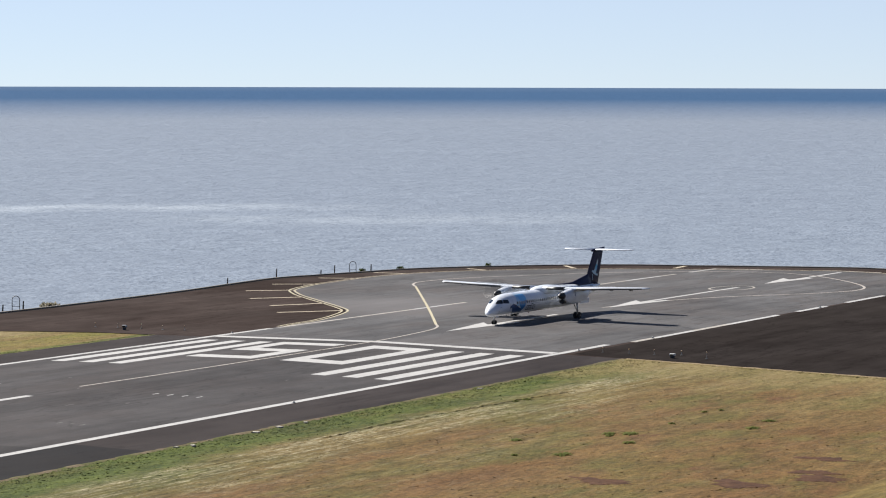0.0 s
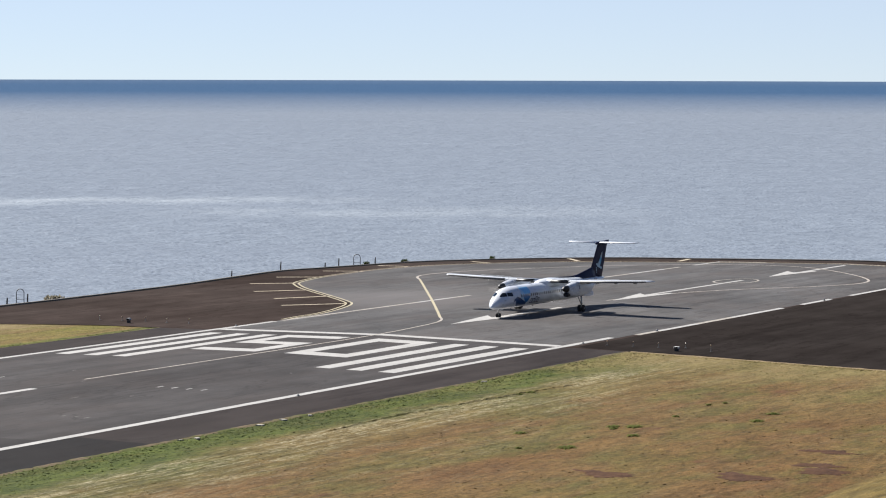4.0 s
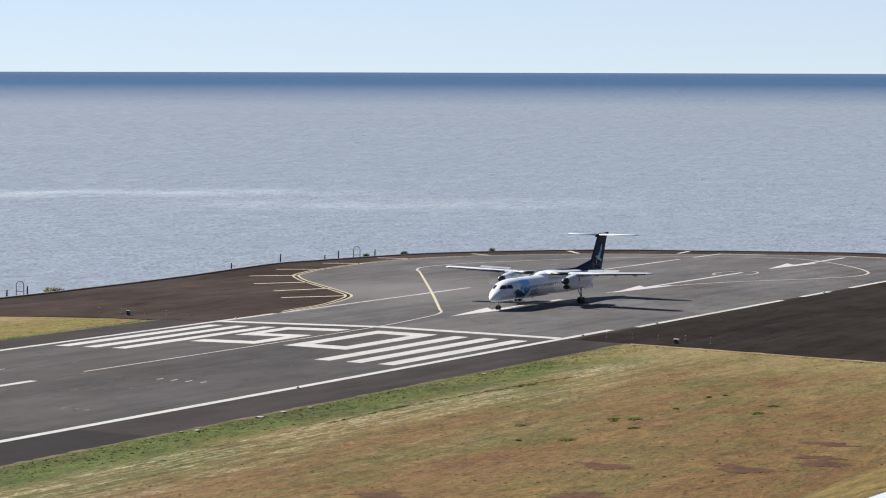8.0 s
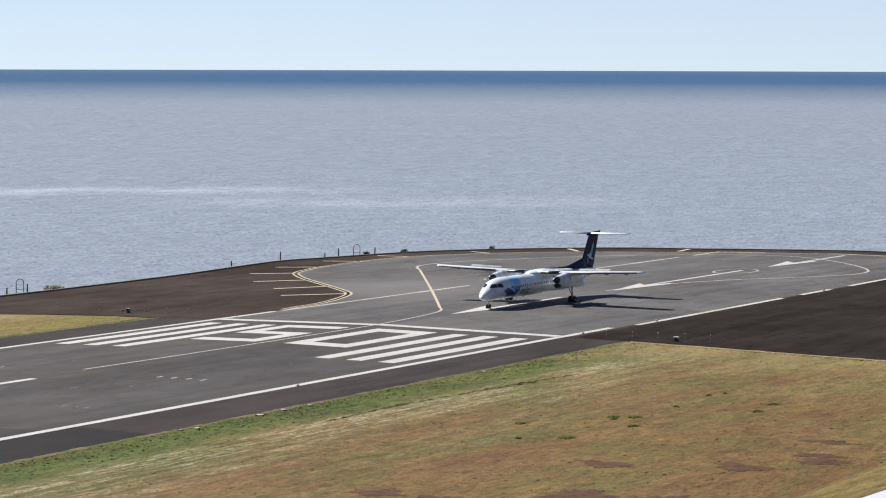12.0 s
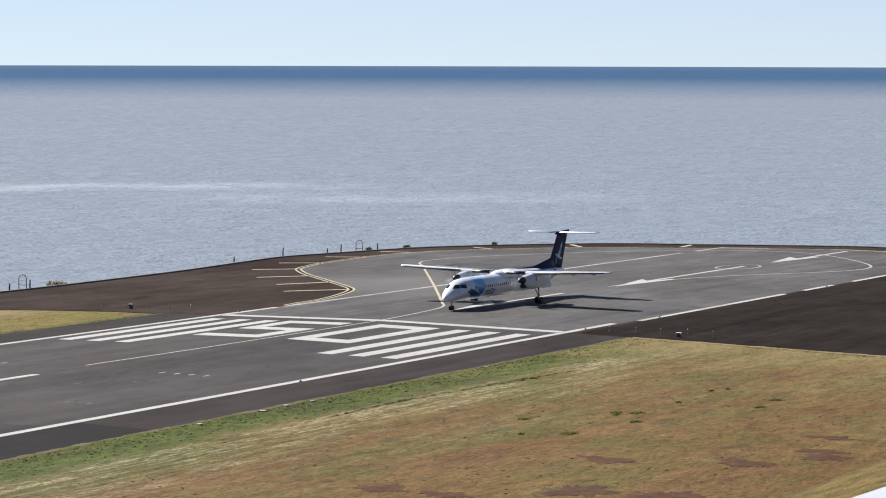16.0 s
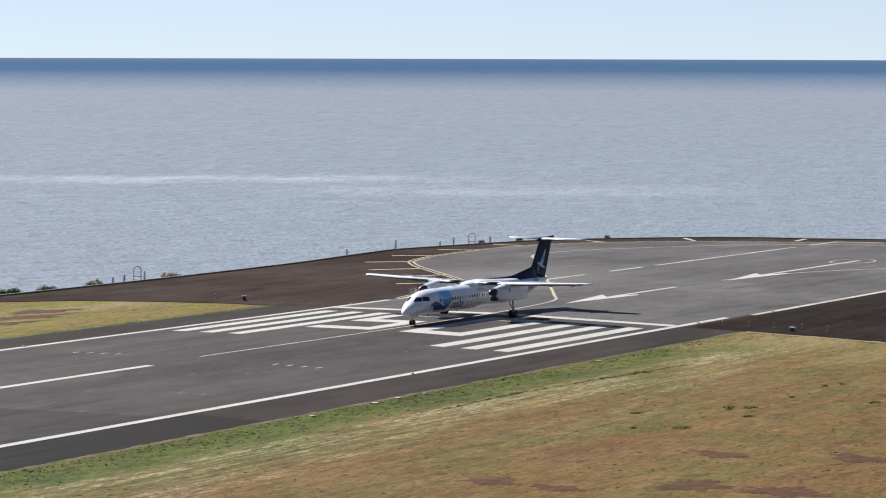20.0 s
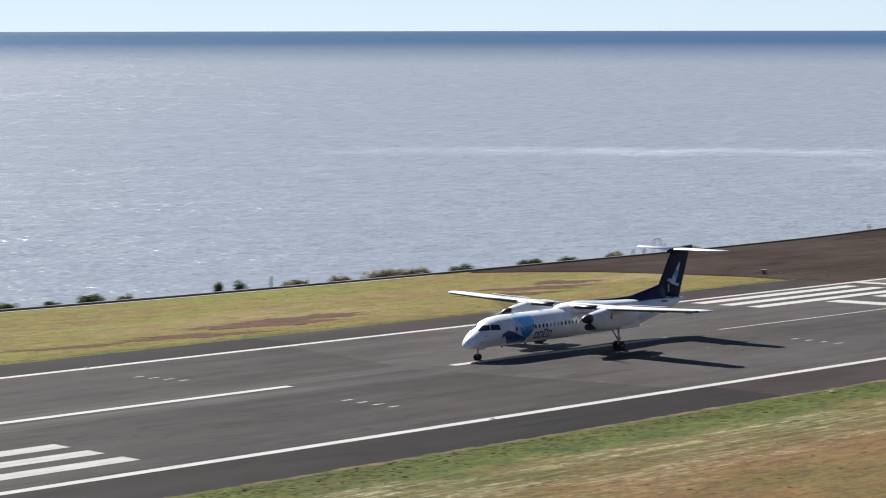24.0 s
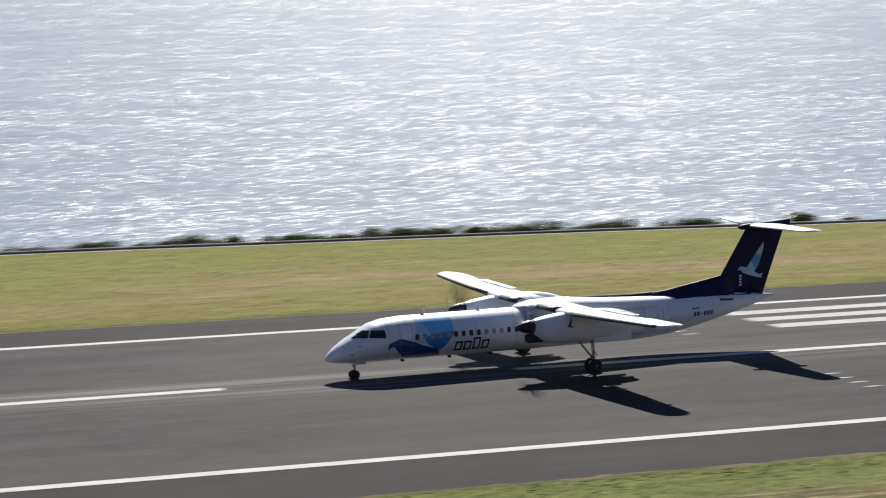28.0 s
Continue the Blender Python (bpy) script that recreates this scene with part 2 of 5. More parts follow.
    moss = m.mix(grain, (0.080, 0.073, 0.010), (0.166, 0.143, 0.028))
    strip = m.mix(on(v, 0.16, 0.34), moss, m.mix(on(m.noise(0.10, 5, 0.65, m.place(0.25, 1.2)), 0.42, 0.58), tan, leaf))
    strip = m.mix(on(v, 0.52, 0.70), strip, leaf)
    strip = m.mix(times(on(m.noise(0.14, 6, 0.68, m.place(0.22, 1.2)), 0.50, 0.64), 0.6), strip, moss)
    streak = times(on(m.noise(1.0, 5, 0.65, m.place(0.035, 0.7)), 0.60, 0.70), on(fleck, 0.42, 0.58))
    strip = m.mix(times(streak, 0.6), strip, (0.30, 0.26, 0.16))
    east = m.math("DIVIDE", m.math("ADD", m.axis("X"), 240.0), 240.0)
    worn = times(on(east, 0.42, 0.62), on(m.noise(0.07, 5, 0.62, m.place(0.35, 1.6)), 0.42, 0.62))
    strip = m.mix(times(worn, 0.75), strip, m.mix(grain, (0.100, 0.056, 0.020), (0.190, 0.120, 0.048)))
    rim = m.ramp(m.math("DIVIDE", m.math("ADD", off, times(m.math("SUBTRACT", tuft, 0.5), 2.0)), 10.0), (0.10, (1, 1, 1)), (0.26, (0, 0, 0)))
    strip = m.mix(times(rim, 0.8), strip, lush)
    m.set("Base Color", m.mix(m.math("GREATER_THAN", y, 0.0), c, strip))
    m.bump(m.math("ADD", times(fine, 0.5), tuft), 0.8, 0.2)
    return m.m


GRASS = soil_and_grass()


def island_mat(name, stops, rough=0.9, through=0.5):
    """Leaves and blades: each piece its own shade, letting some light through."""
    m = Mat(name, rough=rough, spec=0.1)
    g = m.node("ShaderNodeNewGeometry")
    c = m.ramp(g.outputs["Random Per Island"], *stops)
    m.set("Base Color", c)
    tr = m.node("ShaderNodeBsdfTranslucent", Color=c)
    mx = m.node("ShaderNodeMixShader", Fac=through)
    m.t.links.new(m.b.outputs["BSDF"], mx.inputs[1])
    m.t.links.new(tr.outputs["BSDF"], mx.inputs[2])
    m.t.links.new(mx.outputs["Shader"], m.t.nodes["Material Output"].inputs["Surface"])
    return m.m


LEAVES = island_mat("shrub_leaves", ((0.0, (0.025, 0.038, 0.012)), (0.6, (0.05, 0.07, 0.022)), (1.0, (0.10, 0.11, 0.045))))
LEAVES_DRY = island_mat("dry_reed_stalks", ((0.0, (0.13, 0.12, 0.085)), (0.6, (0.25, 0.23, 0.175)), (1.0, (0.38, 0.35, 0.28))))
NEEDLES = island_mat("pine_needles", ((0.0, (0.045, 0.060, 0.040)), (0.7, (0.085, 0.105, 0.070)), (1.0, (0.15, 0.16, 0.11))))
BARK = plain("bark", (0.09, 0.07, 0.05), 0.95, dirt=0.4, scale=3)


def sea_water():
    """Wind-rippled water: every facet leans by a noise of slopes, darker, bluer and thinner-coated far from the
    viewpoint.
    """
    m = Mat("sea_water", (0.03, 0.06, 0.10), 0.5, 0.0, 0.45)
    m.set("IOR", 1.45)
    g = m.node("ShaderNodeNewGeometry")
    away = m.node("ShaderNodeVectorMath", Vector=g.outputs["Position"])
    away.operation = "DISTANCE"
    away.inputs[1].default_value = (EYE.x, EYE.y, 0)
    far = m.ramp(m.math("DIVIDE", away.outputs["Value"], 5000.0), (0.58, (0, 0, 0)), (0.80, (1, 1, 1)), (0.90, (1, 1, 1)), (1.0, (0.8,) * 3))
    wind = m.noise(1.0, 4, 0.55, m.place(0.0012, 0.0045, 1, radians(-40)))
    rough = m.ramp(wind, (0.35, (0.85,) * 3), (0.65, (1.15,) * 3))
    # long pale slicks: the brighter sky that calm water mirrors, painted as colour
    def slick_sheen_at(radius, half, cx, cy, reach_m):
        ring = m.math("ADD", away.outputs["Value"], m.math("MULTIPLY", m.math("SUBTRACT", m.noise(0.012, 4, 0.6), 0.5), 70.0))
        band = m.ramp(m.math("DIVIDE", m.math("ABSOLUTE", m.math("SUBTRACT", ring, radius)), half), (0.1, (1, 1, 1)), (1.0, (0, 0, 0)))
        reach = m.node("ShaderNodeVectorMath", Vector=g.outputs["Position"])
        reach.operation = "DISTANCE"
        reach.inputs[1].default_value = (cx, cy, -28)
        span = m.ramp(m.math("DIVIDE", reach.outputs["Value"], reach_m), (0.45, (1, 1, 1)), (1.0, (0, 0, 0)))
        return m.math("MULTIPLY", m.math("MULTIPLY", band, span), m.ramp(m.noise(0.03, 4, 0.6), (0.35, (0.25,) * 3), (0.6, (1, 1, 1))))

    slick_sheen = m.math("ADD", slick_sheen_at(1482.0, 44.0, 905, 750, 230.0), m.math("MULTIPLY", slick_sheen_at(1383.0, 60.0, 945, 540, 150.0), 0.6))

    def slopes(layers, gain):
        """A normal that leans by the sum of some noises, each fading in and out with the distance."""
        total = None
        for scale, k, turn, detail, *reach in layers:
            t = m.node("ShaderNodeTexNoise", Scale=scale, Detail=detail, Roughness=0.55)
            m.t.links.new(m.place(0.6, 1.0, 1, radians(turn)), t.inputs["Vector"])
            c = m.node("ShaderNodeVectorMath", Vector=t.outputs["Color"])
            c.operation = "MULTIPLY_ADD"
            c.inputs[1].default_value, c.inputs[2].default_value = (k, k, 0), (-k / 2, -k / 2, 0)
            if reach:
                fade = m.node("ShaderNodeVectorMath", Vector=c.outputs["Vector"])
                fade.operation = "SCALE"
                m.t.links.new(m.ramp(m.math("DIVIDE", away.outputs["Value"], 4000.0), *((p, (v,) * 3) for p, v in reach)), fade.inputs["Scale"])
                c = fade
            if total is None:
                total = c.outputs["Vector"]
            else:
                q = m.node("ShaderNodeVectorMath", Vector=total)
                m.t.links.new(c.outputs["Vector"], q.inputs[1])
                total = q.outputs["Vector"]
        sc = m.node("ShaderNodeVectorMath", Vector=total)
        sc.operation = "SCALE"
        m.t.links.new(gain, sc.inputs["Scale"])
        up = m.node("ShaderNodeVectorMath", Vector=sc.outputs["Vector"])
        up.inputs[1].default_value = (0, 0, 1)
        nm = m.node("ShaderNodeVectorMath", Vector=up.outputs["Vector"])
        nm.operation = "NORMALIZE"
        return nm.outputs["Vector"]

    m.set("Normal", slopes(((0.12, 0.5, 12, 3.0), (0.7, 1.5, -20, 3.0), (2.6, 1.4, 35, 2.0)), rough))
    m.set("Coat Weight", m.math("SUBTRACT", 0.225, m.math("MULTIPLY", far, 0.09)))
    m.set("Coat Roughness", m.math("ADD", 0.25, m.math("MULTIPLY", m.ramp(m.math("DIVIDE", away.outputs["Value"], 3000.0), (0.15, (0, 0, 0)), (0.85, (1, 1, 1))), 0.07)))
    m.set("Coat IOR", 1.45)
    m.set("Coat Normal", slopes(((0.05, 0.3, 25, 2.0), (0.75, 1.32, 5, 2.0, (0.10, 1.0), (0.22, 0.0)), (0.42, 1.33, 15, 2.0, (0.10, 0.0), (0.20, 1.0), (0.34, 1.0), (0.5, 0.0)),
                                    (0.24, 1.38, 5, 2.0, (0.34, 0.0), (0.5, 1.0)), (1.8, 1.03, -30, 1.0)), rough))
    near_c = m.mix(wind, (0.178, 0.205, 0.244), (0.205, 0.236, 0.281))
    near_c = m.mix(m.math("MULTIPLY", slick_sheen, 0.8), near_c, (0.33, 0.365, 0.405))
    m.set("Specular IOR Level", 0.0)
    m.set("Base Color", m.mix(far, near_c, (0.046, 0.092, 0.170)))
    return m.m


SEA = sea_water()
AIR_WHITE = plain("white_aircraft_paint", (0.70, 0.735, 0.785), 0.38, dirt=0.12, scale=0.6, coat=0.3)
AIR_NAVY = plain("navy_aircraft_paint", (0.009, 0.010, 0.045), 0.5, spec=0.15)
AIR_BLUE = plain("mid_blue_paint", (0.022, 0.20, 0.50), 0.32, coat=0.3)
AIR_SKY = plain("light_blue_paint", (0.14, 0.46, 0.80), 0.32, coat=0.3)
AIR_PALE = plain("pale_sky_paint", (0.34, 0.57, 0.78), 0.32, coat=0.3)
AIR_DEEP = plain("deep_blue_paint", (0.012, 0.065, 0.20), 0.32, coat=0.3)
AIR_TEAL = plain("teal_blue_paint", (0.06, 0.32, 0.54), 0.4)
AIR_INDIGO = plain("slate_indigo_paint", (0.03, 0.05, 0.12), 0.35)
AIR_BIRD = plain("pale_blue_paint", (0.36, 0.54, 0.67), 0.4)
AIR_SILVER = plain("silver_blue_paint", (0.42, 0.52, 0.58), 0.4)
AIR_GREY = plain("grey_aircraft_paint", (0.32, 0.33, 0.34), 0.45)
AIR_STAIN = plain("sooty_white_paint", (0.46, 0.46, 0.46), 0.5, dirt=0.35, scale=1.0)
AIR_SEAM = plain("panel_seam", (0.26, 0.27, 0.29), 0.5)
BOOT = plain("dark_rubber_boot", (0.075, 0.075, 0.08), 0.6)
BLACK = plain("black_paint", (0.012, 0.012, 0.013), 0.45)
RUBBER = plain("tyre_rubber", (0.014, 0.014, 0.014), 0.85)
STEEL = plain("landing_gear_metal", (0.36, 0.37, 0.38), 0.4, 0.6)
GLASS = plain("dark_cockpit_glass", (0.010, 0.013, 0.016), 0.07, dirt=0.05)
LAMP_ORANGE = plain("amber_lamp_glass", (0.50, 0.33, 0.18), 0.3)
BOX_DARK = plain("dark_box_paint", (0.03, 0.032, 0.035), 0.6)
BOX_WHITE = plain("white_box_paint", (0.68, 0.68, 0.66), 0.6)
POST_WOOD = plain("grey_weathered_post", (0.07, 0.06, 0.05), 0.95, dirt=0.4, scale=4)
PALE_RAIL = plain("pale_painted_parapet", (0.30, 0.33, 0.38), 0.7)
CLIFF = plain("cliff_rock", (0.10, 0.075, 0.06), 0.95, dirt=0.5, scale=0.05)


# ---- mesh helpers ----
def ground_z(y):
    """The runway is crowned: it falls 1.29 percent to either side, level past 30 m."""
    return -0.0129 * min(abs(y), 30.0)


def hill_z(x, y):
    """Natural ground: level beside the runway, rising behind to the hillside with the viewpoint."""
    z = ground_z(y) - 0.06
    if y < -101:
        s = min(1.0, (-101 - y) / 46.0)
        z += (24.2 + 0.4) * s * s * (3 - 2 * s) if s < 1 else 24.6 + 0.05 * min(400.0, -147 - y)
    return z


def link_bm(name, bm, mat, parent=None, label="", smooth=False):
    me = bpy.data.meshes.new(name)
    bm.to_mesh(me)
    bm.free()
    if smooth:
        me.shade_smooth()
    if mat is not None:
        me.materials.append(mat)
    ob = new(name, me)
    ob.parent = parent
    if label:
        ob["label"] = label
    return ob


def part(name, bm, mat, parent, label="", smooth=False):
    return link_bm(name, bm, mat, parent, label, smooth)


def raw(name, verts, faces, mat, parent=None, label="", smooth=False):
    me = bpy.data.meshes.new(name)
    me.from_pydata(verts, [], faces)
    me.update()
    if smooth:
        me.shade_smooth()
    me.materials.append(mat)
    ob = new(name, me)
    ob.parent = parent
    if label:
        ob["label"] = label
    return ob


def poly_sheet(points, lift=0.0, cuts=(-30, 0, 30), height=None, xcuts=()):
    """A flat polygon laid on the crowned ground."""
    bm = bmesh.new()
    bm.faces.new([bm.verts.new((x, y, 0)) for x, y in points])
    for c in cuts:
        bmesh.ops.bisect_plane(bm, geom=bm.verts[:] + bm.edges[:] + bm.faces[:], plane_co=(0, c, 0), plane_no=(0, 1, 0))
    for c in xcuts:
        bmesh.ops.bisect_plane(bm, geom=bm.verts[:] + bm.edges[:] + bm.faces[:], plane_co=(c, 0, 0), plane_no=(1, 0, 0))
    bmesh.ops.triangulate(bm, faces=bm.faces[:])
    for v in bm.verts:
        v.co.z = (height(v.co.x, v.co.y) if height else ground_z(v.co.y)) + lift
    bmesh.ops.recalc_face_normals(bm, faces=bm.faces[:])
    if bm.faces and sum(f.normal.z for f in bm.faces) < 0:
        bmesh.ops.reverse_faces(bm, faces=bm.faces[:])
    return bm


def smooth_path(points, step=2.0):
    """Catmull-Rom through the points, sampled evenly enough."""
    p = [Vector((x, y)) for x, y in points]
    p = [2 * p[0] - p[1]] + p + [2 * p[-1] - p[-2]]
    out = []
    for i in range(1, len(p) - 2):
        a, b, c, d = p[i - 1:i + 3]
        n = max(2, int((c - b).length / step))
        for k in range(n):
            t = k / n
            out.append(0.5 * ((2 * b) + (c - a) * t + (2 * a - 5 * b + 4 * c - d) * t * t + (3 * b - a - 3 * c + d) * t ** 3))
    out.append(p[-2])
    return out


def side_of(path, i):
    t = (path[min(i + 1, len(path) - 1)] - path[max(i - 1, 0)]).normalized()
    return Vector((-t.y, t.x))


def ribbon(path, width, lift):
    """A painted line along a path on the ground."""
    bm = bmesh.new()
    rows = []
    for i, p in enumerate(path):
        n = side_of(path, i) * width / 2
        rows.append([bm.verts.new((q.x, q.y, ground_z(q.y) + lift)) for q in (p + n, p - n)])
    for a, b in zip(rows, rows[1:]):
        bm.faces.new((a[0], a[1], b[1], b[0]))
    bmesh.ops.recalc_face_normals(bm, faces=bm.faces[:])
    if sum(f.normal.z for f in bm.faces) < 0:
        bmesh.ops.reverse_faces(bm, faces=bm.faces[:])
    return bm


def loft(rings, caps=True):
    """Skin through closed rings of equal count."""
    bm = bmesh.new()
    vs = [[bm.verts.new(p) for p in r] for r in rings]
    n = len(vs[0])
    for a, b in zip(vs, vs[1:]):
        for i in range(n):
            bm.faces.new((a[i], a[(i + 1) % n], b[(i + 1) % n], b[i]))
    if caps:
        bm.faces.new(list(reversed(vs[0])))
        bm.faces.new(vs[-1])
    bmesh.ops.recalc_face_normals(bm, faces=bm.faces[:])
    return bm


def box_bm(x0, x1, y0, y1, z0, z1, bevel=0.0):
    bm = bmesh.new()
    bmesh.ops.create_cube(bm, size=1)
    for v in bm.verts:
        v.co = Vector((x0 + (v.co.x + 0.5) * (x1 - x0), y0 + (v.co.y + 0.5) * (y1 - y0), z0 + (v.co.z + 0.5) * (z1 - z0)))
    if bevel:
        bmesh.ops.bevel(bm, geom=bm.edges[:], offset=bevel, segments=2, affect="EDGES", profile=0.5)
    return bm


def tube(points, radius, n=8):
    """A round bar through the points, tapered when radius is a list."""
    pts = [Vector(p) for p in points]
    rad = radius if isinstance(radius, (list, tuple)) else [radius] * len(pts)
    rings = []
    for i, p in enumerate(pts):
        t = (pts[min(i + 1, len(pts) - 1)] - pts[max(i - 1, 0)]).normalized()
        u = t.orthogonal().normalized() if abs(t.z) > 0.95 else t.cross(Vector((0, 0, 1))).normalized()
        w = t.cross(u)
        rings.append([p + rad[i] * (math.cos(a) * u + math.sin(a) * w) for a in (2 * math.pi * k / n for k in range(n))])
    return loft(rings)


def lathe_x(profile, n=16, cy=0.0, cz=0.0):
    """Turned about an axis along x; profile: (x, radius)."""
    return loft([[(x, cy + r * math.cos(2 * math.pi * k / n), cz + r * math.sin(2 * math.pi * k / n)) for k in range(n)] for x, r in profile])


def lathe_y(profile, n=20):
    return loft([[(r * math.cos(2 * math.pi * k / n), y, r * math.sin(2 * math.pi * k / n)) for k in range(n)] for y, r in profile])


def curve_at(table, x):
    return float(np.interp(x, [a for a, _ in table], [b for _, b in table]))


# ---- the ground, the sea and the paved surfaces ----
SHORE = smooth_path([(-520, 92), (-400, 87), (-300, 82), (-208, 78.3), (-188, 76.9), (-167, 75.5), (-150, 74), (-125, 71.3), (-100, 69.5), (-70, 67.8), (-40, 67.2), (0, 67.4), (30, 68), (60, 70), (80, 72.8), (95, 74.5),
                     (104, 73), (114.5, 70.8), (126.4, 68), (135, 63.5), (143, 57), (150, 50), (155, 43), (158, 36), (160.5, 22), (161.5, 8), (161.6, -4),
                     (160, -22), (155, -40), (147, -56), (138, -75)], 3.0)


def build_land():
    rim = [p + side_of(SHORE, i) * 0.5 for i, p in enumerate(SHORE)]
    land = [(-900, 110)] + [tuple(p) for p in rim] + [(150, -110), (170, -300), (170, -900), (-900, -900)]
    bm = poly_sheet(land, 0, (-30, 0, 30, -95, -100, -105, -110, -115, -120, -125, -130, -135, -140, -147, -300), hill_z)
    tagged(link_bm("ground", bm, GRASS), "dry mown grass and reddish soil beside the runway", "ground", kind="structure")
    verts, faces = [], []
    rnd = random.Random(4)
    for i, p in enumerate(rim):
        n = side_of(SHORE, i)
        for d, z in ((0, hill_z(p.x, p.y)), (2.5, -1.6), (7, -8), (22, -60)):
            q = p + n * (d + (rnd.uniform(-0.3, 0.3) if d else 0))
            verts.append((q.x, q.y, z if d == 0 else z + rnd.uniform(-0.25, 0.25)))
    for i in range(len(rim) - 1):
        for k in range(3):
            a = i * 4 + k
            faces.append((a, a + 4, a + 5, a + 1))
    tagged(raw("cliff", verts, faces, CLIFF), "dark rocky slope falling to the sea", "cliff", kind="structure")


def build_sea():
    """One sheet out to the horizon; its level follows the true horizontal, which the runway's slope leaves."""
    radii = [0.0] + list(np.geomspace(60, 4930, 70))
    n, verts, faces = 96, [], []
    for r in radii:
        for k in range(n):
            a = 2 * math.pi * k / n
            dx, dy = math.cos(a), math.sin(a)
            s = r / 4930
            level = -52 + (EYE.z + 52 - 0.00488 * 4930) * s ** 1.3
            verts.append((EYE.x + r * dx, EYE.y + r * dy, level + r * (0.01196 * dx + 0.00812 * dy) * min(1, s * 2)))
    for i in range(len(radii) - 1):
        for k in range(n):
            a, b = i * n + k, i * n + (k + 1) % n
            faces.append((a, b, b + n, a + n))
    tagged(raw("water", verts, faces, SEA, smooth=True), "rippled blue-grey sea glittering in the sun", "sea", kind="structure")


build_land()
build_sea()

WEST, EAST = -520.0, 0.0
# where the newer surface stops, not quite square across
SEAM = [(-92.4, 22.9), (-95.4, 13.0), (-98.9, 0.5), (-97.0, -6.0), (-93.5, -17.4), (-92.6, -22.9)]
PAVE_IN = 0.7
inner = [p - side_of(SHORE, i) * PAVE_IN for i, p in enumerate(SHORE) if p.x > -20 or p.y < 0]
APRON = [(-1.0, 30.7), (-1.5, 38), (-4, 46), (-8, 55), (-14, 61), (-20, 65.8)] + [(p.x, p.y) for p in inner] + [(120, -95), (60, -110), (-13, -110), (-6.6, -62), (-4.6, -51), (-1.7, -40.4), (-0.7, -31.7), (-1.0, -30.7)]
apron = tagged(link_bm("pavement", poly_sheet(APRON, 0.0), ASPHALT_BROWN), "old brown asphalt round the runway's end", "pavement", kind="structure")
south = [(0.0, -24.2), (150.5, -24.2)] + [q for q in APRON if q[1] < -24.3 and q[0] > 100] + [(120, -95), (60, -110), (-13, -110), (-6.6, -62), (-4.6, -51), (-1.7, -40.4), (-0.7, -31.7), (-0.9, -30.75)]
part("south_apron", poly_sheet(list(dict.fromkeys(south)), 0.004), ASPHALT_DARK, apron, "darker brown asphalt")
PAD_EDGE = smooth_path([(0, 23.4), (13, 22.9), (19.4, 23.8), (25.6, 24.3), (34, 26.5), (42, 29.6), (46.5, 33), (53.7, 40), (63.6, 49.8), (69.0, 54.4), (74, 57.8), (80.8, 60), (87.5, 61.5), (99.1, 62.8),
                        (106.8, 63.2), (116.5, 62), (124.5, 59.3), (133, 53.5), (140, 47), (145.5, 38), (149, 29), (151.5, 18), (152.5, 6), (152, -6), (149, -16)], 2.0)
pad_pts = [(p.x, p.y) for p in PAD_EDGE] + [(146, -23.9), (0, -23.4)]
pad = tagged(link_bm("turning_pad", poly_sheet(pad_pts, 0.006), ASPHALT_PAD), "grey asphalt turning pad at the runway's end", "pavement", kind="structure")


def strip(x0, x1, y0, y1, lift):
    return poly_sheet([(x0, y0), (x1, y0), (x1, y1), (x0, y1)], lift)


runway = tagged(link_bm("runway", poly_sheet([(EAST, -22.9), (EAST, 22.9)] + SEAM, 0.008), ASPHALT_RUNWAY), "grey worn asphalt runway with white markings", "runway", kind="structure")
part("resurfaced_lane", poly_sheet([(WEST, -22.9)] + [(x - 0.004, y) for x, y in reversed(SEAM)] + [(WEST, 22.9)], 0.008), ASPHALT_NEW, runway, "darker newer asphalt")
for s in (-1, 1):
    part("shoulder", strip(-89.5, -1.0, *sorted((s * 22.9, s * 30.7)), 0.003), ASPHALT_EAST, runway, "brownish asphalt shoulder")
    part("shoulder", strip(WEST, -89.504, *sorted((s * 22.9, s * 30.7)), 0.003), ASPHALT_SHOULDER, runway, "dark asphalt shoulder")

# ---- painted markings ----
MARK = 0.014
for k in range(7):
    xr = -64.8 - 49.1 * k
    part("centreline_dash", strip(xr - 30, xr, -0.45, 0.45, MARK), PAINT_WHITE, runway)
for s in (-1, 1):
    part("edge_line", strip(WEST, 12.4, s * 22.75 - 0.45, s * 22.75 + 0.45, MARK), PAINT_WHITE, runway)
part("threshold_line", strip(-0.9, 0.9, -22.2, 22.2, MARK), PAINT_WHITE, runway)
for s in (-1, 1):
    for y in (12.5, 16.2, 19.9):
        part("threshold_stripe", strip(-34.2, -4.6, s * y - 0.9, s * y + 0.9, MARK), PAINT_WHITE, runway)
    for y in (10.9, 14.5, 18.1):
        part("touchdown_stripe", strip(-168.6, -145.8, s * y - 0.9, s * y + 0.9, MARK), PAINT_GREY, runway)


def outline_digit(name, loops):
    bm = bmesh.new()
    for quad in loops:
        b2 = poly_sheet(quad, MARK)
        me = bpy.data.meshes.new("tmp")
        b2.to_mesh(me)
        b2.free()
        bm.from_mesh(me)
        bpy.data.meshes.remove(me)
    return part(name, bm, PAINT_WHITE, runway, "painted runway number")


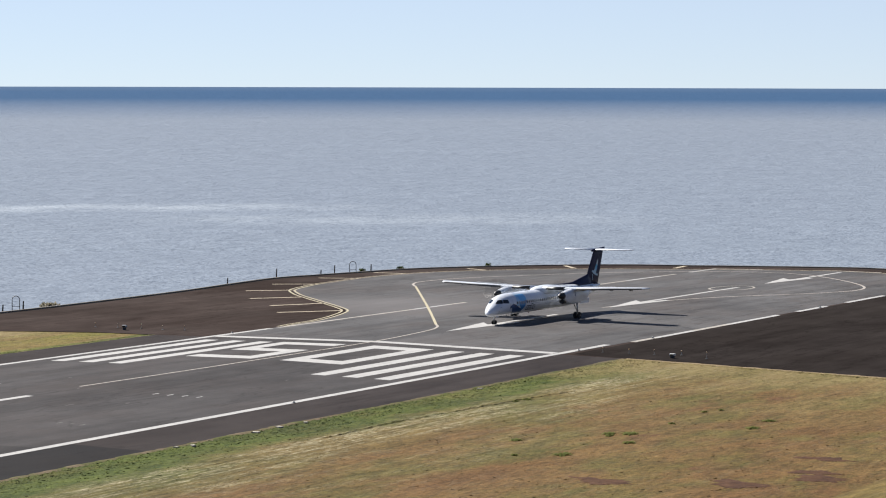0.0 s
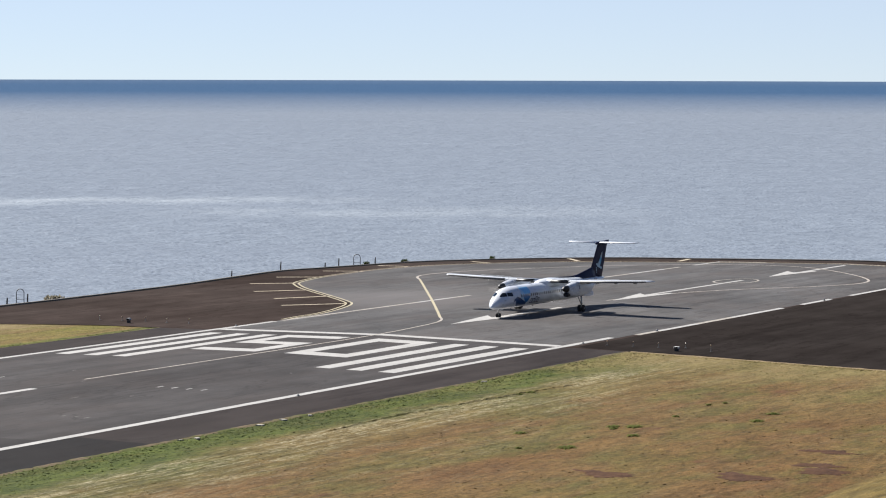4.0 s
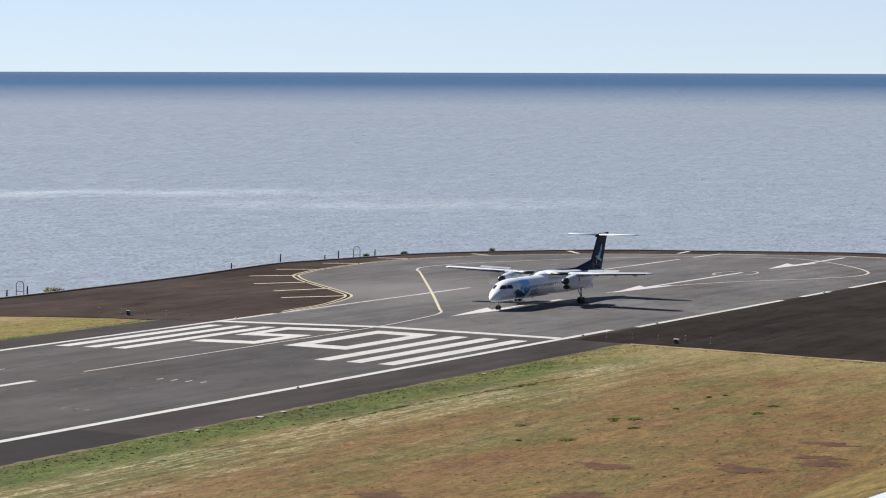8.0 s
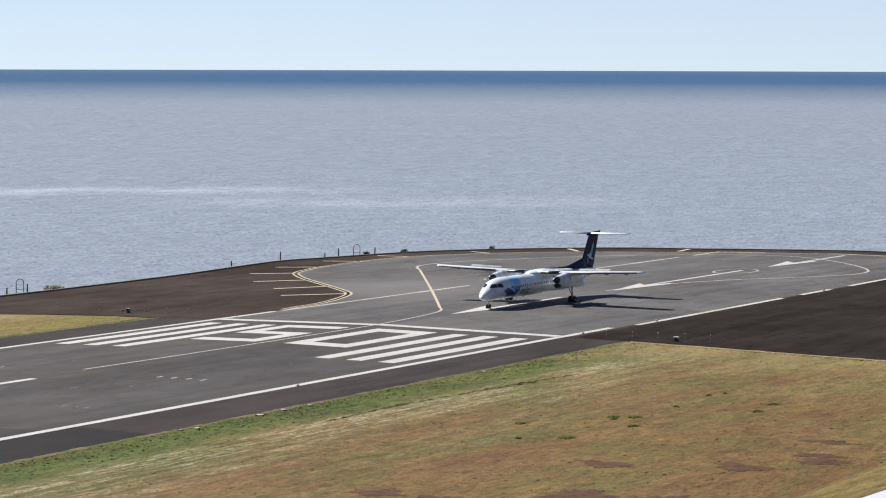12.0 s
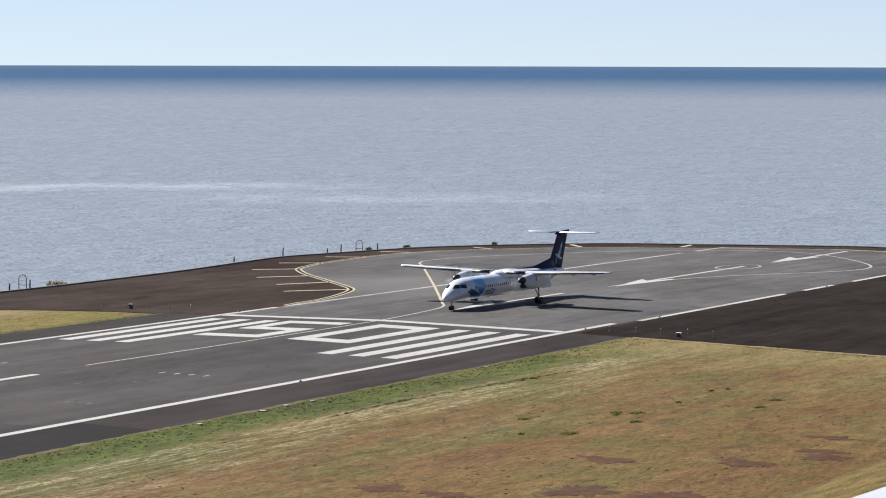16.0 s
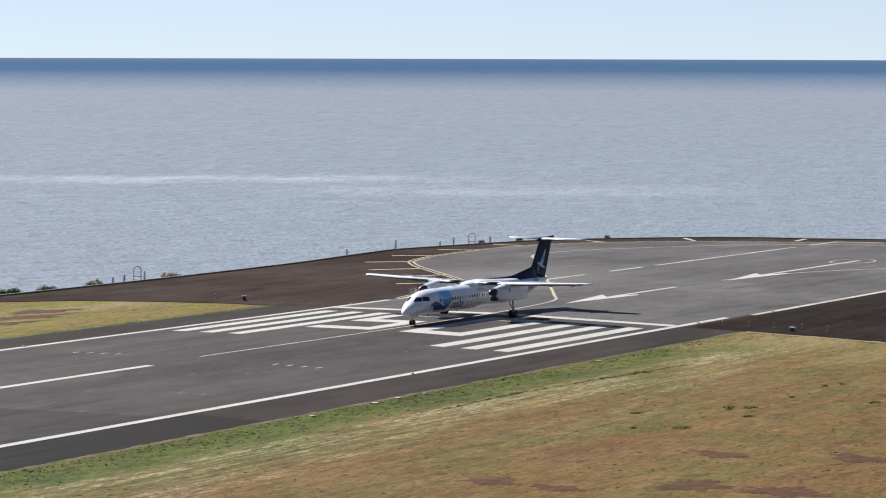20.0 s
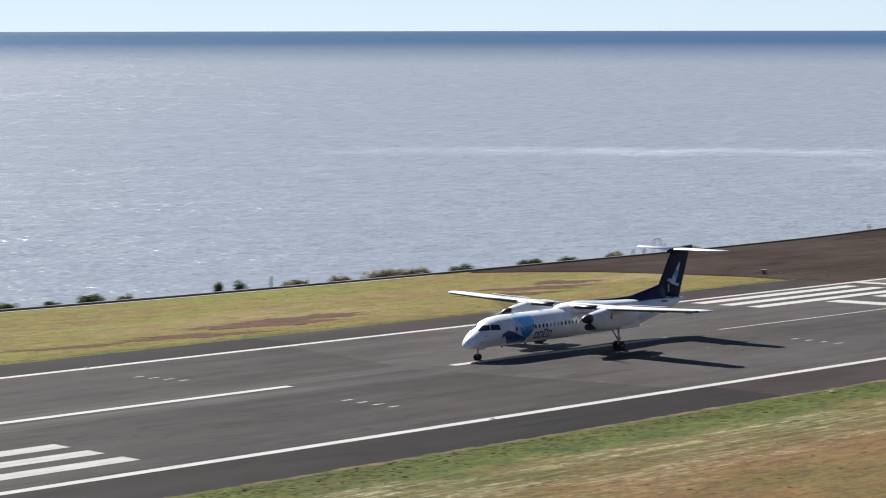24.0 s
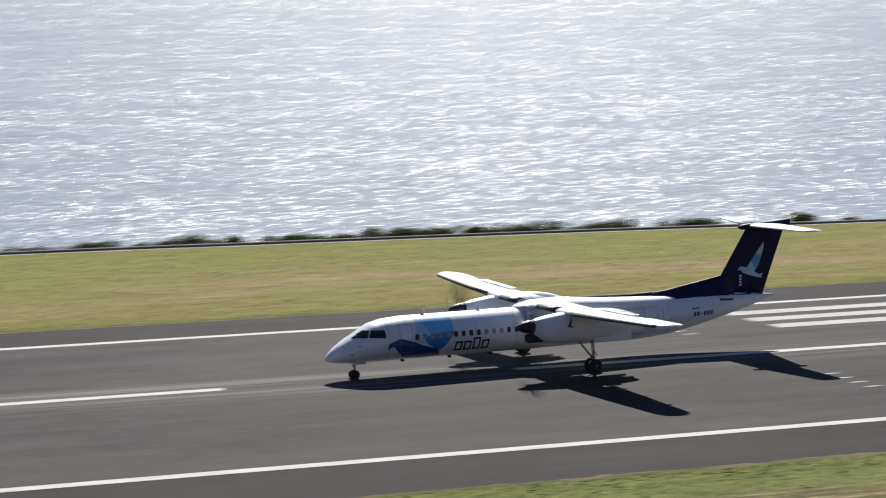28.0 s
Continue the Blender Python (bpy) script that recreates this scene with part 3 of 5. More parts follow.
# digits are read from the runway's end looking along it
outline_digit("digit_zero", [[(-24.1, -9.3), (-4.2, -9.3), (-4.2, -7.5), (-24.1, -7.5)], [(-24.1, -3.4), (-4.2, -3.4), (-4.2, -1.6), (-24.1, -1.6)],
                             [(-24.1, -7.5), (-21.1, -7.5), (-21.1, -3.4), (-24.1, -3.4)], [(-7.2, -7.5), (-4.2, -7.5), (-4.2, -3.4), (-7.2, -3.4)]])
outline_digit("digit_five", [[(-24.1, 2.0), (-21.3, 2.0), (-21.3, 10.4), (-24.1, 10.4)], [(-21.3, 2.0), (-12.4, 2.0), (-12.4, 3.9), (-21.3, 3.9)], [(-15.2, 3.9), (-12.4, 3.9), (-12.4, 10.4), (-15.2, 10.4)],
                             [(-12.4, 8.5), (-4.2, 8.5), (-4.2, 10.4), (-12.4, 10.4)], [(-7.0, 2.0), (-4.2, 2.0), (-4.2, 8.5), (-7.0, 8.5)]])
# ticks of paint across the lane
for x in (-57.0, -116.2, -175.4):
    for k in range(4):
        y = -8.7 - 1.6 * k
        part("paint_tick", strip(x - 0.5 + 0.05 * k, x + 0.5 + 0.05 * k, y - 0.11, y + 0.11, MARK), PAINT_WHITE, runway)
        y = 14.5 - 1.6 * k
        part("paint_tick", strip(x - 1.4 + 0.2 * k, x - 0.4 + 0.2 * k, y - 0.11, y + 0.11, MARK), PAINT_WHITE, runway)
for x, y, ln in ((-68.4, -7.3, 1.3), (-83.2, -7.6, 0.7), (-79.2, -14.3, 0.8), (-79.0, -15.5, 0.6), (-79.2, -16.7, 0.8), (-93.7, -15.3, 1.0), (-64.5, -10.8, 0.6), (-57.3, -0.1, 0.7), (-145.9, -0.4, 1.1), (-49.0, 7.2, 0.6), (-40.2, -12.6, 0.5)):
    part("paint_tick", strip(x - ln / 2, x + ln / 2, y - 0.05, y + 0.05, MARK), PAINT_SCRAP, runway)
for x0, x1, mat in ((17.2, 23.6, PAINT_FADED), (23.6, 35, PAINT_WHITE), (35, 46, PAINT_FADED), (46, 63, PAINT_WHITE), (70, 81, PAINT_WHITE), (89, 105, PAINT_WHITE), (111, 122, PAINT_WHITE)):
    part("side_dash", strip(x0, x1, -24.15, -23.35, MARK), mat, pad)
for x0, x1, mat in ((14, 20, PAINT_FADED), (20, 48, PAINT_FADED), (48, 58, PAINT_WHITE), (58, 63, PAINT_FADED), (70.6, 80.7, PAINT_WHITE), (85, 92, PAINT_FADED), (92, 105, PAINT_WHITE), (105, 117, PAINT_FADED), (117, 130, PAINT_WHITE), (130, 136, PAINT_FADED), (142, 152.6, PAINT_WHITE)):
    part("far_dash", strip(x0, x1, 22.3, 23.0, MARK), mat, pad)
part("end_line", strip(152.6, 153.4, 14.2, 23.0, 0.02), PAINT_FADED, apron, "faded white end line")
part("end_line", strip(152.6, 153.4, -6.7, 3.3, 0.02), PAINT_FADED, apron, "faded white end line")
LEAD = smooth_path([(-56, 0.8), (-40, 0.6), (-25, 0.6), (-8, 0.7), (3, 1.2), (13, 2.4), (18.6, 3.4), (22.5, 4.9), (25.2, 6.6)], 1.5)
part("lead_line", ribbon(LEAD, 0.32, 0.022), PAINT_THIN, pad, "thin cream guide line")
part("guide_line", ribbon(smooth_path([(25.2, 6.6), (40, 15.4), (58.3, 26.4), (75, 36.6), (89.5, 45.5)], 2), 0.34, 0.022), PAINT_YELLOW, pad, "yellow guide line")
part("guide_loop", ribbon(smooth_path([(89.5, 45.5), (92.5, 47.6), (96, 49.4), (100, 50.3), (107.8, 49.6), (116, 46.6), (123.6, 42.4), (131, 38), (137.4, 33), (142.5, 26), (145.4, 17), (144.5, 8), (140.5, 1.5), (135, -4.5),
                                       (128, -10.5), (122, -14.4), (116.5, -16.6), (110, -16.6), (101.2, -13.2), (89.3, -6.6), (78, -2.4), (68, -0.6), (60, 0.2)], 1.5), 0.40, 0.022), PAINT_THIN, pad, "thin cream turning loop")
part("centre_line", strip(71.5, 107, -0.55, 0.15, MARK), PAINT_WHITE, pad)
part("centre_line", strip(28.5, 46.5, 0.05, 0.75, MARK), PAINT_WHITE, pad)
part("centre_line", strip(126, 149.5, -1.25, -0.55, MARK), PAINT_WHITE, pad)
ring = [Vector((105 + 5.2 * math.cos(a), 0 + 2.9 * math.sin(a))) for a in (2 * math.pi * k / 40 for k in range(41))]
part("painted_ring", ribbon(ring, 0.35, 0.026), PAINT_FADED, pad)


def arrow(x, y):
    """A lead-in arrow pointing along the runway."""
    part("arrow_head", poly_sheet([(x, y), (x + 14.5, y + 2.5), (x + 11.5, y + 0.35), (x + 17, y - 0.9), (x + 16.5, y - 1.7)], 0.030, (-30, 0, 30)), PAINT_WHITE, pad)


arrow(16.0, 0.25)
arrow(60.2, -0.55)
arrow(116.3, -0.7)
# yellow double border of the pad and its hatch bars
BORDER = [p for p in PAD_EDGE if p.x > 15]
for off, mat in ((0.25, PAINT_YELLOW), (-0.55, PAINT_YELLOW)):
    pts = [p - side_of(BORDER, i) * off for i, p in enumerate(BORDER)]
    near_pts = [p for p in pts if p.x < 90]
    part("border_line", ribbon(near_pts, 0.30, 0.024), mat, pad, "yellow border line")
    part("border_line", ribbon([p for p in pts if p.x >= 88], 0.26, 0.024), PAINT_CREAM, pad, "faded border line")
for a, b in (((68.6, 62.8), (73.7, 57.2)), ((55.3, 53.5), (61.8, 48.5)), ((45.2, 43.6), (53.0, 39.4)), ((35.4, 36.3), (42.5, 30.4)), ((83.2, 67.4), (86.8, 61.6)), ((99.6, 69.0), (102.1, 63.0)),
             ((116.2, 68.4), (116.4, 62.4)), ((133.8, 60.2), (131.4, 55.2)), ((149.6, 49.5), (143.8, 44.8)), ((158.8, 30.8), (152.0, 29.8))):
    part("hatch_bar", ribbon([Vector(a), Vector(b)], 0.8, 0.024), PAINT_CREAM, apron, "cream hatch bar")

# ---- sea wall ----
def build_wall():
    verts, faces = [], []
    for i, p in enumerate(SHORE):
        n = side_of(SHORE, i)
        g = ground_z(p.y)
        for d, z in ((-0.2, g - 0.3), (-0.2, g + 0.15), (-0.15, g + 0.18), (0.15, g + 0.18), (0.2, g + 0.15), (0.2, g - 0.3)):
            q = p + n * d
            verts.append((q.x, q.y, z))
    for i in range(len(SHORE) - 1):
        for k in range(5):
            a = i * 6 + k
            faces.append((a, a + 6, a + 7, a + 1))
    tagged(raw("sea_wall", verts, faces, CONCRETE), "low dark weathered concrete wall above the sea", "wall", kind="structure")


build_wall()
gutter = [p - side_of(SHORE, i) * 0.75 for i, p in enumerate(SHORE) if -420 < p.x < -22 and p.y > 45]
tagged(link_bm("gutter", ribbon(gutter, 0.55, -0.035), CONCRETE_PALE), "pale concrete gutter along the foot of the sea wall", "gutter", kind="structure")


# ragged grass and soil creeping over the asphalt's edges
def verge(name, a, b, inward, seed, rough=0.07, mat=None):
    r = random.Random(seed)
    a, b = Vector(a), Vector(b)
    t = (b - a).normalized()
    n = Vector((-t.y, t.x)) * inward
    count = int((b - a).length / 0.45)
    verts, faces, w = [], [], 0.0
    for k in range(count + 1):
        w = 0.75 * w + r.gauss(0, rough)
        p = a + (b - a) * k / count
        q = p + n * (0.12 + w + r.uniform(-0.05, 0.09))
        o = p - n * 0.4
        for c, z in ((o, -0.055), (p, 0.015), (q, 0.006)):
            verts.append((c.x, c.y, ground_z(c.y) + z))
    for k in range(count):
        for j in (0, 1):
            i = 3 * k + j
            faces.append((i, i + 3, i + 4, i + 1))
    tagged(raw(name, verts, faces, mat or VERGE), "ragged dry grass and soil creeping over the asphalt", "verge", kind="structure")


def verge_mat(name="verge_soil", light=1.0):
    m = Mat(name, rough=0.95, spec=0.1)
    f = m.noise(2.5, 5, 0.75)
    moss = m.mix(f, (0.045, 0.055, 0.012), (0.10, 0.11, 0.025))
    dust = m.mix(f, tuple(light * q for q in (0.075, 0.052, 0.028)), tuple(light * q for q in (0.20, 0.155, 0.095)))
    m.set("Base Color", m.mix(m.ramp(m.noise(0.35, 3, 0.6), (0.4 if light == 1.0 else 0.2, (0, 0, 0)), (0.6 if light == 1.0 else 0.4, (1, 1, 1))), moss, dust))
    m.bump(f, 0.7, 0.05)
    return m.m


VERGE = verge_mat()
VERGE_PALE = verge_mat("pale_gravel_edge", 1.7)
verge("verge_near", (-420, -30.7), (-0.9, -30.8), 1, 3)
verge("verge_far", (-420, 30.7), (-0.9, 30.7), -1, 4, 0.03)
verge("verge_corner", (-0.7, -31.2), (-6.6, -62.0), 1, 5, 0.07, VERGE_PALE)
verge("verge_corner_low", (-6.6, -62.0), (-13.0, -109.0), 1, 6, 0.07, VERGE_PALE)

# ---- the airliner; x runs aft from the nose gear, z up from the ground ----
TOP = [(-1.88, 1.36), (-1.82, 1.50), (-1.62, 1.76), (-1.2, 2.12), (-0.5, 2.56), (0.0, 2.84), (0.5, 3.13), (1.0, 3.40), (1.8, 3.60), (3.0, 3.70), (20, 3.72), (24, 3.70), (27, 3.60), (29, 3.42), (29.9, 3.33)]
BOTTOM = [(-1.88, 1.36), (-1.82, 1.26), (-1.62, 1.16), (-1.2, 1.07), (-0.5, 1.02), (0.5, 1.0), (3.0, 1.0), (18.5, 1.0), (20, 1.05), (22, 1.22), (24, 1.60), (26, 2.07), (28, 2.56), (29.4, 2.98), (29.9, 3.18)]
HALF = [(-1.88, 0.015), (-1.82, 0.17), (-1.62, 0.36), (-1.2, 0.64), (-0.5, 0.94), (0, 1.08), (0.5, 1.18), (1.2, 1.28), (2, 1.33), (3, 1.345), (18.5, 1.345), (21, 1.29), (23, 1.13), (25, 0.89), (27, 0.60), (29, 0.24), (29.9, 0.06)]
FIN = [(3.30, 25.2, 29.2), (4.78, 26.0, 29.72), (6.2, 26.9, 30.25), (7.5, 27.72, 30.74), (7.85, 27.92, 30.88)]


def hull(x, z, out=0.0):
    """The fuselage's half width at x and height z."""
    t, b, h = curve_at(TOP, x), curve_at(BOTTOM, x), curve_at(HALF, x)
    c, r = (t + b) / 2, (t - b) / 2
    return h * math.sqrt(max(0.0, 1 - min(1.0, abs((z - c) / r)) ** 2)) + out


def skin_patch(name, pts, side, mat, parent, out=0.008, label="", cell=0.11):
    """A polygon drawn in side view and laid on the fuselage's skin."""
    bm = bmesh.new()
    bm.faces.new([bm.verts.new((x, 0, z)) for x, z in pts])
    xs, zs = [p[0] for p in pts], [p[1] for p in pts]
    for lo, hi, no in ((min(xs), max(xs), (1, 0, 0)), (min(zs), max(zs), (0, 0, 1))):
        k = lo + cell
        while k < hi:
            bmesh.ops.bisect_plane(bm, geom=bm.verts[:] + bm.edges[:] + bm.faces[:], plane_co=Vector(no) * k, plane_no=no)
            k += cell
    for v in bm.verts:
        v.co.y = side * hull(v.co.x, v.co.z, out)
    bmesh.ops.recalc_face_normals(bm, faces=bm.faces[:])
    if sum(f.normal.y for f in bm.faces) * side < 0:
        bmesh.ops.reverse_faces(bm, faces=bm.faces[:])
    return part(name, bm, mat, parent, label, True)


def foil(xle, chord, tc, a=0.0, b=1.0, n=9):
    """Upper then lower points of a wing section between the chord fractions a and b."""
    def half(u):
        return 5 * tc * (0.2969 * math.sqrt(u) - 0.126 * u - 0.3516 * u * u + 0.2843 * u ** 3 - 0.1036 * u ** 4)
    us = [a + (b - a) * (1 - math.cos(math.pi * k / n)) / 2 for k in range(n + 1)]
    up = [(xle + u * chord, (half(u) + 0.012) * chord) for u in us]
    dn = [(xle + u * chord, -(half(u) * 0.75 + 0.002) * chord) for u in reversed(us)]
    return up + dn


WING = [(0.0, 11.75, 3.0, 3.80), (4.4, 11.75, 3.0, 3.80), (9.0, 12.05, 2.55, 3.94), (13.2, 12.42, 2.05, 4.09), (13.85, 12.66, 1.72, 4.11), (14.12, 12.98, 1.35, 4.12), (14.24, 13.40, 0.85, 4.12)]


def wing_at(y):
    ys = [w[0] for w in WING]
    return tuple(float(np.interp(abs(y), ys, [w[k] for w in WING])) for k in (1, 2, 3))


def wing_piece(side, y0, y1, a, b, drop=0.0, shrink=0.0):
    stations = sorted({y0, y1, *(w[0] for w in WING if y0 < w[0] < y1)})
    rings = []
    for y in stations:
        xle, ch, z = wing_at(y)
        pts = foil(xle, ch, 0.145, a, b)
        hx = xle + a * ch
        rot = Matrix.Rotation(radians(drop), 2)
        ring = []
        for x, dz in pts:
            v = rot @ Vector((x - hx, dz)) if drop else Vector((x - hx, dz))
            ring.append((hx + v.x, side * y, z + v.y))
        rings.append(ring)
    return loft(rings)


def build_airliner():
    plane = new("turboprop_airliner")
    plane.empty_display_size = 2
    plane.scale = (1.03, 1.03, 1.0)
    tagged(plane, "white twin-propeller airliner with blue nose panel and navy tail", "airplane")
    xs = [-1.87, -1.75, -1.4, -1.0, -0.8, -0.2, 0.2, 0.8, 1.4, 5, 8, 12, 16, 19.2, 21, 23, 25, 27.5, 28.5, 29.7]
    xs = sorted({*xs, *(q[0] for q in TOP + BOTTOM + HALF)})
    rings = []
    for x in xs:
        t, b, h = curve_at(TOP, x), curve_at(BOTTOM, x), curve_at(HALF, x)
        rings.append([(x, h * math.cos(a), (t + b) / 2 + (t - b) / 2 * math.sin(a)) for a in (2 * math.pi * k / 72 for k in range(72))])
    body = part("fuselage", loft(rings), AIR_WHITE, plane, "white painted fuselage", True)
    # wing-root fairing over the cabin and the belly keel
    fair = []
    for x, w, zt in ((10.6, 0.15, 3.70), (11.0, 0.7, 3.82), (11.5, 1.08, 3.96), (12.1, 1.22, 4.08), (14, 1.28, 4.14), (15.5, 1.24, 4.06), (17, 1.18, 3.95), (19, 1.12, 3.86), (20.6, 1.04, 3.81), (21.6, 0.92, 3.77), (22.2, 0.74, 3.73), (22.45, 0.45, 3.66)):
        fair.append([(x, w * math.cos(a), 3.12 + (zt - 3.12) * max(0.0, math.sin(a)) ** 0.6) if math.sin(a) > 0 else (x, w * math.cos(a), 3.12) for a in (2 * math.pi * k / 24 for k in range(24))])
    part("wing_fairing", loft(fair), AIR_WHITE, plane, "", True)
    for s in (-1, 1):
        wing = part("wing", wing_piece(s, 0.0, 14.24, 0.0, 0.76), AIR_WHITE, plane, "long straight white wing", True)
        part("flap", wing_piece(s, 1.3, 3.6, 0.768, 1.0, -9), AIR_WHITE, wing, "", True)
        part("flap", wing_piece(s, 5.2, 10.2, 0.768, 1.0, -9), AIR_WHITE, wing, "", True)
        part("aileron", wing_piece(s, 10.25, 13.9, 0.768, 1.0, 0), AIR_WHITE, wing, "", True)
        # dark de-icing boot on the leading edge
        part("deicing_boot", wing_boot(s, 5.2, 13.7, 0.05), BOOT, wing, "dark rubber leading edge", True)
        part("deicing_boot", wing_boot(s, 1.15, 3.6, 0.17), BLACK, wing, "black rubber leading edge", True)
        for y in (6.4, 8.9, 11.6):
            xle, ch, z = wing_at(y)
            xt = xle + ch
            part("flap_fairing", loft([[(x, s * (y + w * math.cos(a)), z - 0.16 + dz + h * math.sin(a)) for a in (2 * math.pi * k / 8 for k in range(8))]
                                       for x, w, h, dz in ((xt - 1.1, 0.02, 0.02, 0), (xt - 0.7, 0.07, 0.11, -0.05), (xt - 0.1, 0.07, 0.11, -0.12), (xt + 0.25, 0.02, 0.03, -0.14))]), AIR_GREY, wing, "", True)
        part("wing_light", lathe_y([(s * 14.2 - 0.02, 0.02), (s * 14.2, 0.05), (s * 14.2 + s * 0.03, 0.04), (s * 14.2 + s * 0.08, 0.01)], 8), GLASS, wing).location = (13.5, 0, 4.13)
        # engine nacelle
        nac = []
        for x, w, top, low in ((9.68, 0.38, 3.50, 2.74), (9.78, 0.45, 3.55, 2.58), (10.1, 0.55, 3.63, 2.30), (10.6, 0.62, 3.73, 2.08), (11.3, 0.67, 3.83, 1.96), (12, 0.68, 3.90, 1.93), (13.5, 0.68, 3.97, 1.95), (14.8, 0.67, 3.93, 2.02), (15.6, 0.62, 3.82, 2.16), (16.1, 0.54, 3.70, 2.42), (16.5, 0.42, 3.58, 2.78), (16.75, 0.28, 3.48, 3.05), (16.85, 0.14, 3.40, 3.18)):
            h, z = (top - low) / 2, (top + low) / 2
            nac.append([(x, s * 4.4 + w * math.copysign(abs(math.cos(a)) ** 0.8, math.cos(a)), z + h * math.copysign(abs(math.sin(a)) ** 0.85, math.sin(a))) for a in (2 * math.pi * k / 28 for k in range(28))])
        nacelle = part("nacelle", loft(nac), AIR_WHITE, plane, "white engine nacelle", True)
        part("air_intake", lathe_x([(9.42, 0.05), (9.38, 0.22), (9.34, 0.26), (9.52, 0.29), (10.3, 0.30), (11.1, 0.14)], 18, s * 4.4, 2.40), BLACK, nacelle, "black chin air intake", True)
        part("exhaust", lathe_x([(14.2, 0.10), (14.5, 0.16), (15.2, 0.17), (15.22, 0.13), (14.9, 0.05)], 12, s * (4.4 + 0.62), 3.62), STEEL, nacelle, "", True)
        for yy in (-0.46, 0.46):
            part("gear_door", box_bm(13.75, 16.35, s * 4.4 + yy - 0.02, s * 4.4 + yy + 0.02, 1.90, 2.50, 0.01), AIR_WHITE, nacelle)
        part("nacelle_emblem", raw_emblem(s), AIR_DEEP, nacelle, "small blue bird-like mark")
        # main landing gear
        leg = part("main_gear", tube([(13.94, s * 4.4, 0.42), (13.96, s * 4.38, 1.2), (13.86, s * 4.36, 2.4)], [0.085, 0.10, 0.12], 10), STEEL, plane, "grey main landing gear leg", True)
        part("drag_brace", tube([(13.90, s * 4.4, 0.85), (12.75, s * 4.36, 2.2)], 0.06), STEEL, leg, "", True)
        part("side_brace", tube([(13.96, s * 4.4, 0.75), (14.22, s * 4.4, 0.98), (14.02, s * 4.4, 1.30)], 0.035), STEEL, leg, "", True)
        part("axle", tube([(13.94, s * 4.4 - 0.42, 0.40), (13.94, s * 4.4 + 0.42, 0.40)], 0.06), STEEL, leg)
    # nose gear
    leg = part("nose_gear", tube([(0, 0, 0.30), (0.03, 0, 0.8), (0.12, 0, 1.35)], [0.06, 0.075, 0.09], 10), STEEL, plane, "grey nose landing gear leg", True)
    part("axle", tube([(0, -0.24, 0.28), (0, 0.24, 0.28)], 0.045), STEEL, leg)
    part("landing_lamp", lathe_x([(-0.16, 0.02), (-0.14, 0.09), (-0.05, 0.08), (0, 0.03)], 12, 0, 0.85), BOX_WHITE, leg)
    for s in (-1, 1):
        part("nose_gear_door", box_bm(-0.15, 0.65, s * 0.30 - 0.015, s * 0.30 + 0.015, 0.92, 1.10, 0.01), AIR_WHITE, plane)
    # fin and rudder
    for nm, a, b in (("fin", 0.0, 0.66), ("rudder", 0.668, 1.0)):
        rings = []
        for z, x0, x1 in FIN:
            pts = foil(x0, x1 - x0, 0.085, a, b, 8)
            rings.append([(x, dz * (0.6 if dz < 0 else 0.5) * 1.0, z) for x, dz in pts])
        part(nm, loft(rings), AIR_NAVY, plane, "navy painted tail fin" if nm == "fin" else "navy rudder", True)
    rings = []
    for x, zt, w in ((13.6, 4.08, 0.05), (15, 4.10, 0.14), (17, 4.05, 0.22), (19, 4.00, 0.26), (20.8, 4.01, 0.27), (21.8, 4.07, 0.27), (23.2, 4.30, 0.25), (24.8, 4.57, 0.21), (26.0, 4.79, 0.17), (26.9, 4.92, 0.12)):
        rings.append([(x, -w * 2.4, 3.52), (x, -w * 1.5, 3.72), (x, -w * 0.55, zt - (zt - 3.72) * 0.45), (x, -0.05, zt), (x, 0.05, zt), (x, w * 0.55, zt - (zt - 3.72) * 0.45), (x, w * 1.5, 3.72), (x, w * 2.4, 3.52)])
    part("dorsal_fin", loft(rings), AIR_NAVY, plane, "navy dorsal fillet", True)
    for s in (-1, 1):
        skin_patch("navy_crown", [(17.5, 3.68), (20.7, 3.65), (22.8, 3.595), (25, 3.53), (28.1, 3.41), (29.2, 3.365), (29.2, 3.395), (27.0, 3.597), (24, 3.697), (20, 3.717), (17.5, 3.716)], s, AIR_NAVY, body, 0.012)
    # tailplane on top of the fin
    for s in (-1, 1):
        tail = part("tailplane", loft([[(x, s * y, 7.94 + 0.002 * y + dz) for x, dz in foil(x0, ch, 0.10, 0, 0.68, 7)] for y, x0, ch in ((0.0, 28.0, 2.45), (4.45, 28.95, 1.55), (4.72, 29.12, 1.32), (4.85, 29.45, 0.9))]), AIR_WHITE, plane, "white horizontal tailplane", True)
        part("elevator", loft([[(x, s * y, 7.94 + 0.002 * y + dz) for x, dz in foil(x0, ch, 0.10, 0.69, 1, 7)] for y, x0, ch in ((0.2, 28.04, 2.41), (4.45, 28.95, 1.55), (4.72, 29.12, 1.32), (4.83, 29.40, 0.95))]), AIR_WHITE, tail, "", True)
    cap = []
    for x, low, top, w in ((27.30, 7.84, 7.90, 0.02), (27.36, 7.77, 7.97, 0.09), (27.55, 7.72, 8.04, 0.15), (28.0, 7.70, 8.10, 0.20), (29.0, 7.74, 8.15, 0.23), (30.2, 7.79, 8.20, 0.19), (31.0, 7.82, 8.25, 0.10), (31.28, 7.84, 8.26, 0.05)):
        cap.append([(x, w * math.cos(a), (low + top) / 2 + (top - low) / 2 * math.copysign(abs(math.sin(a)) ** 0.8, math.sin(a))) for a in (2 * math.pi * k / 16 for k in range(16))])
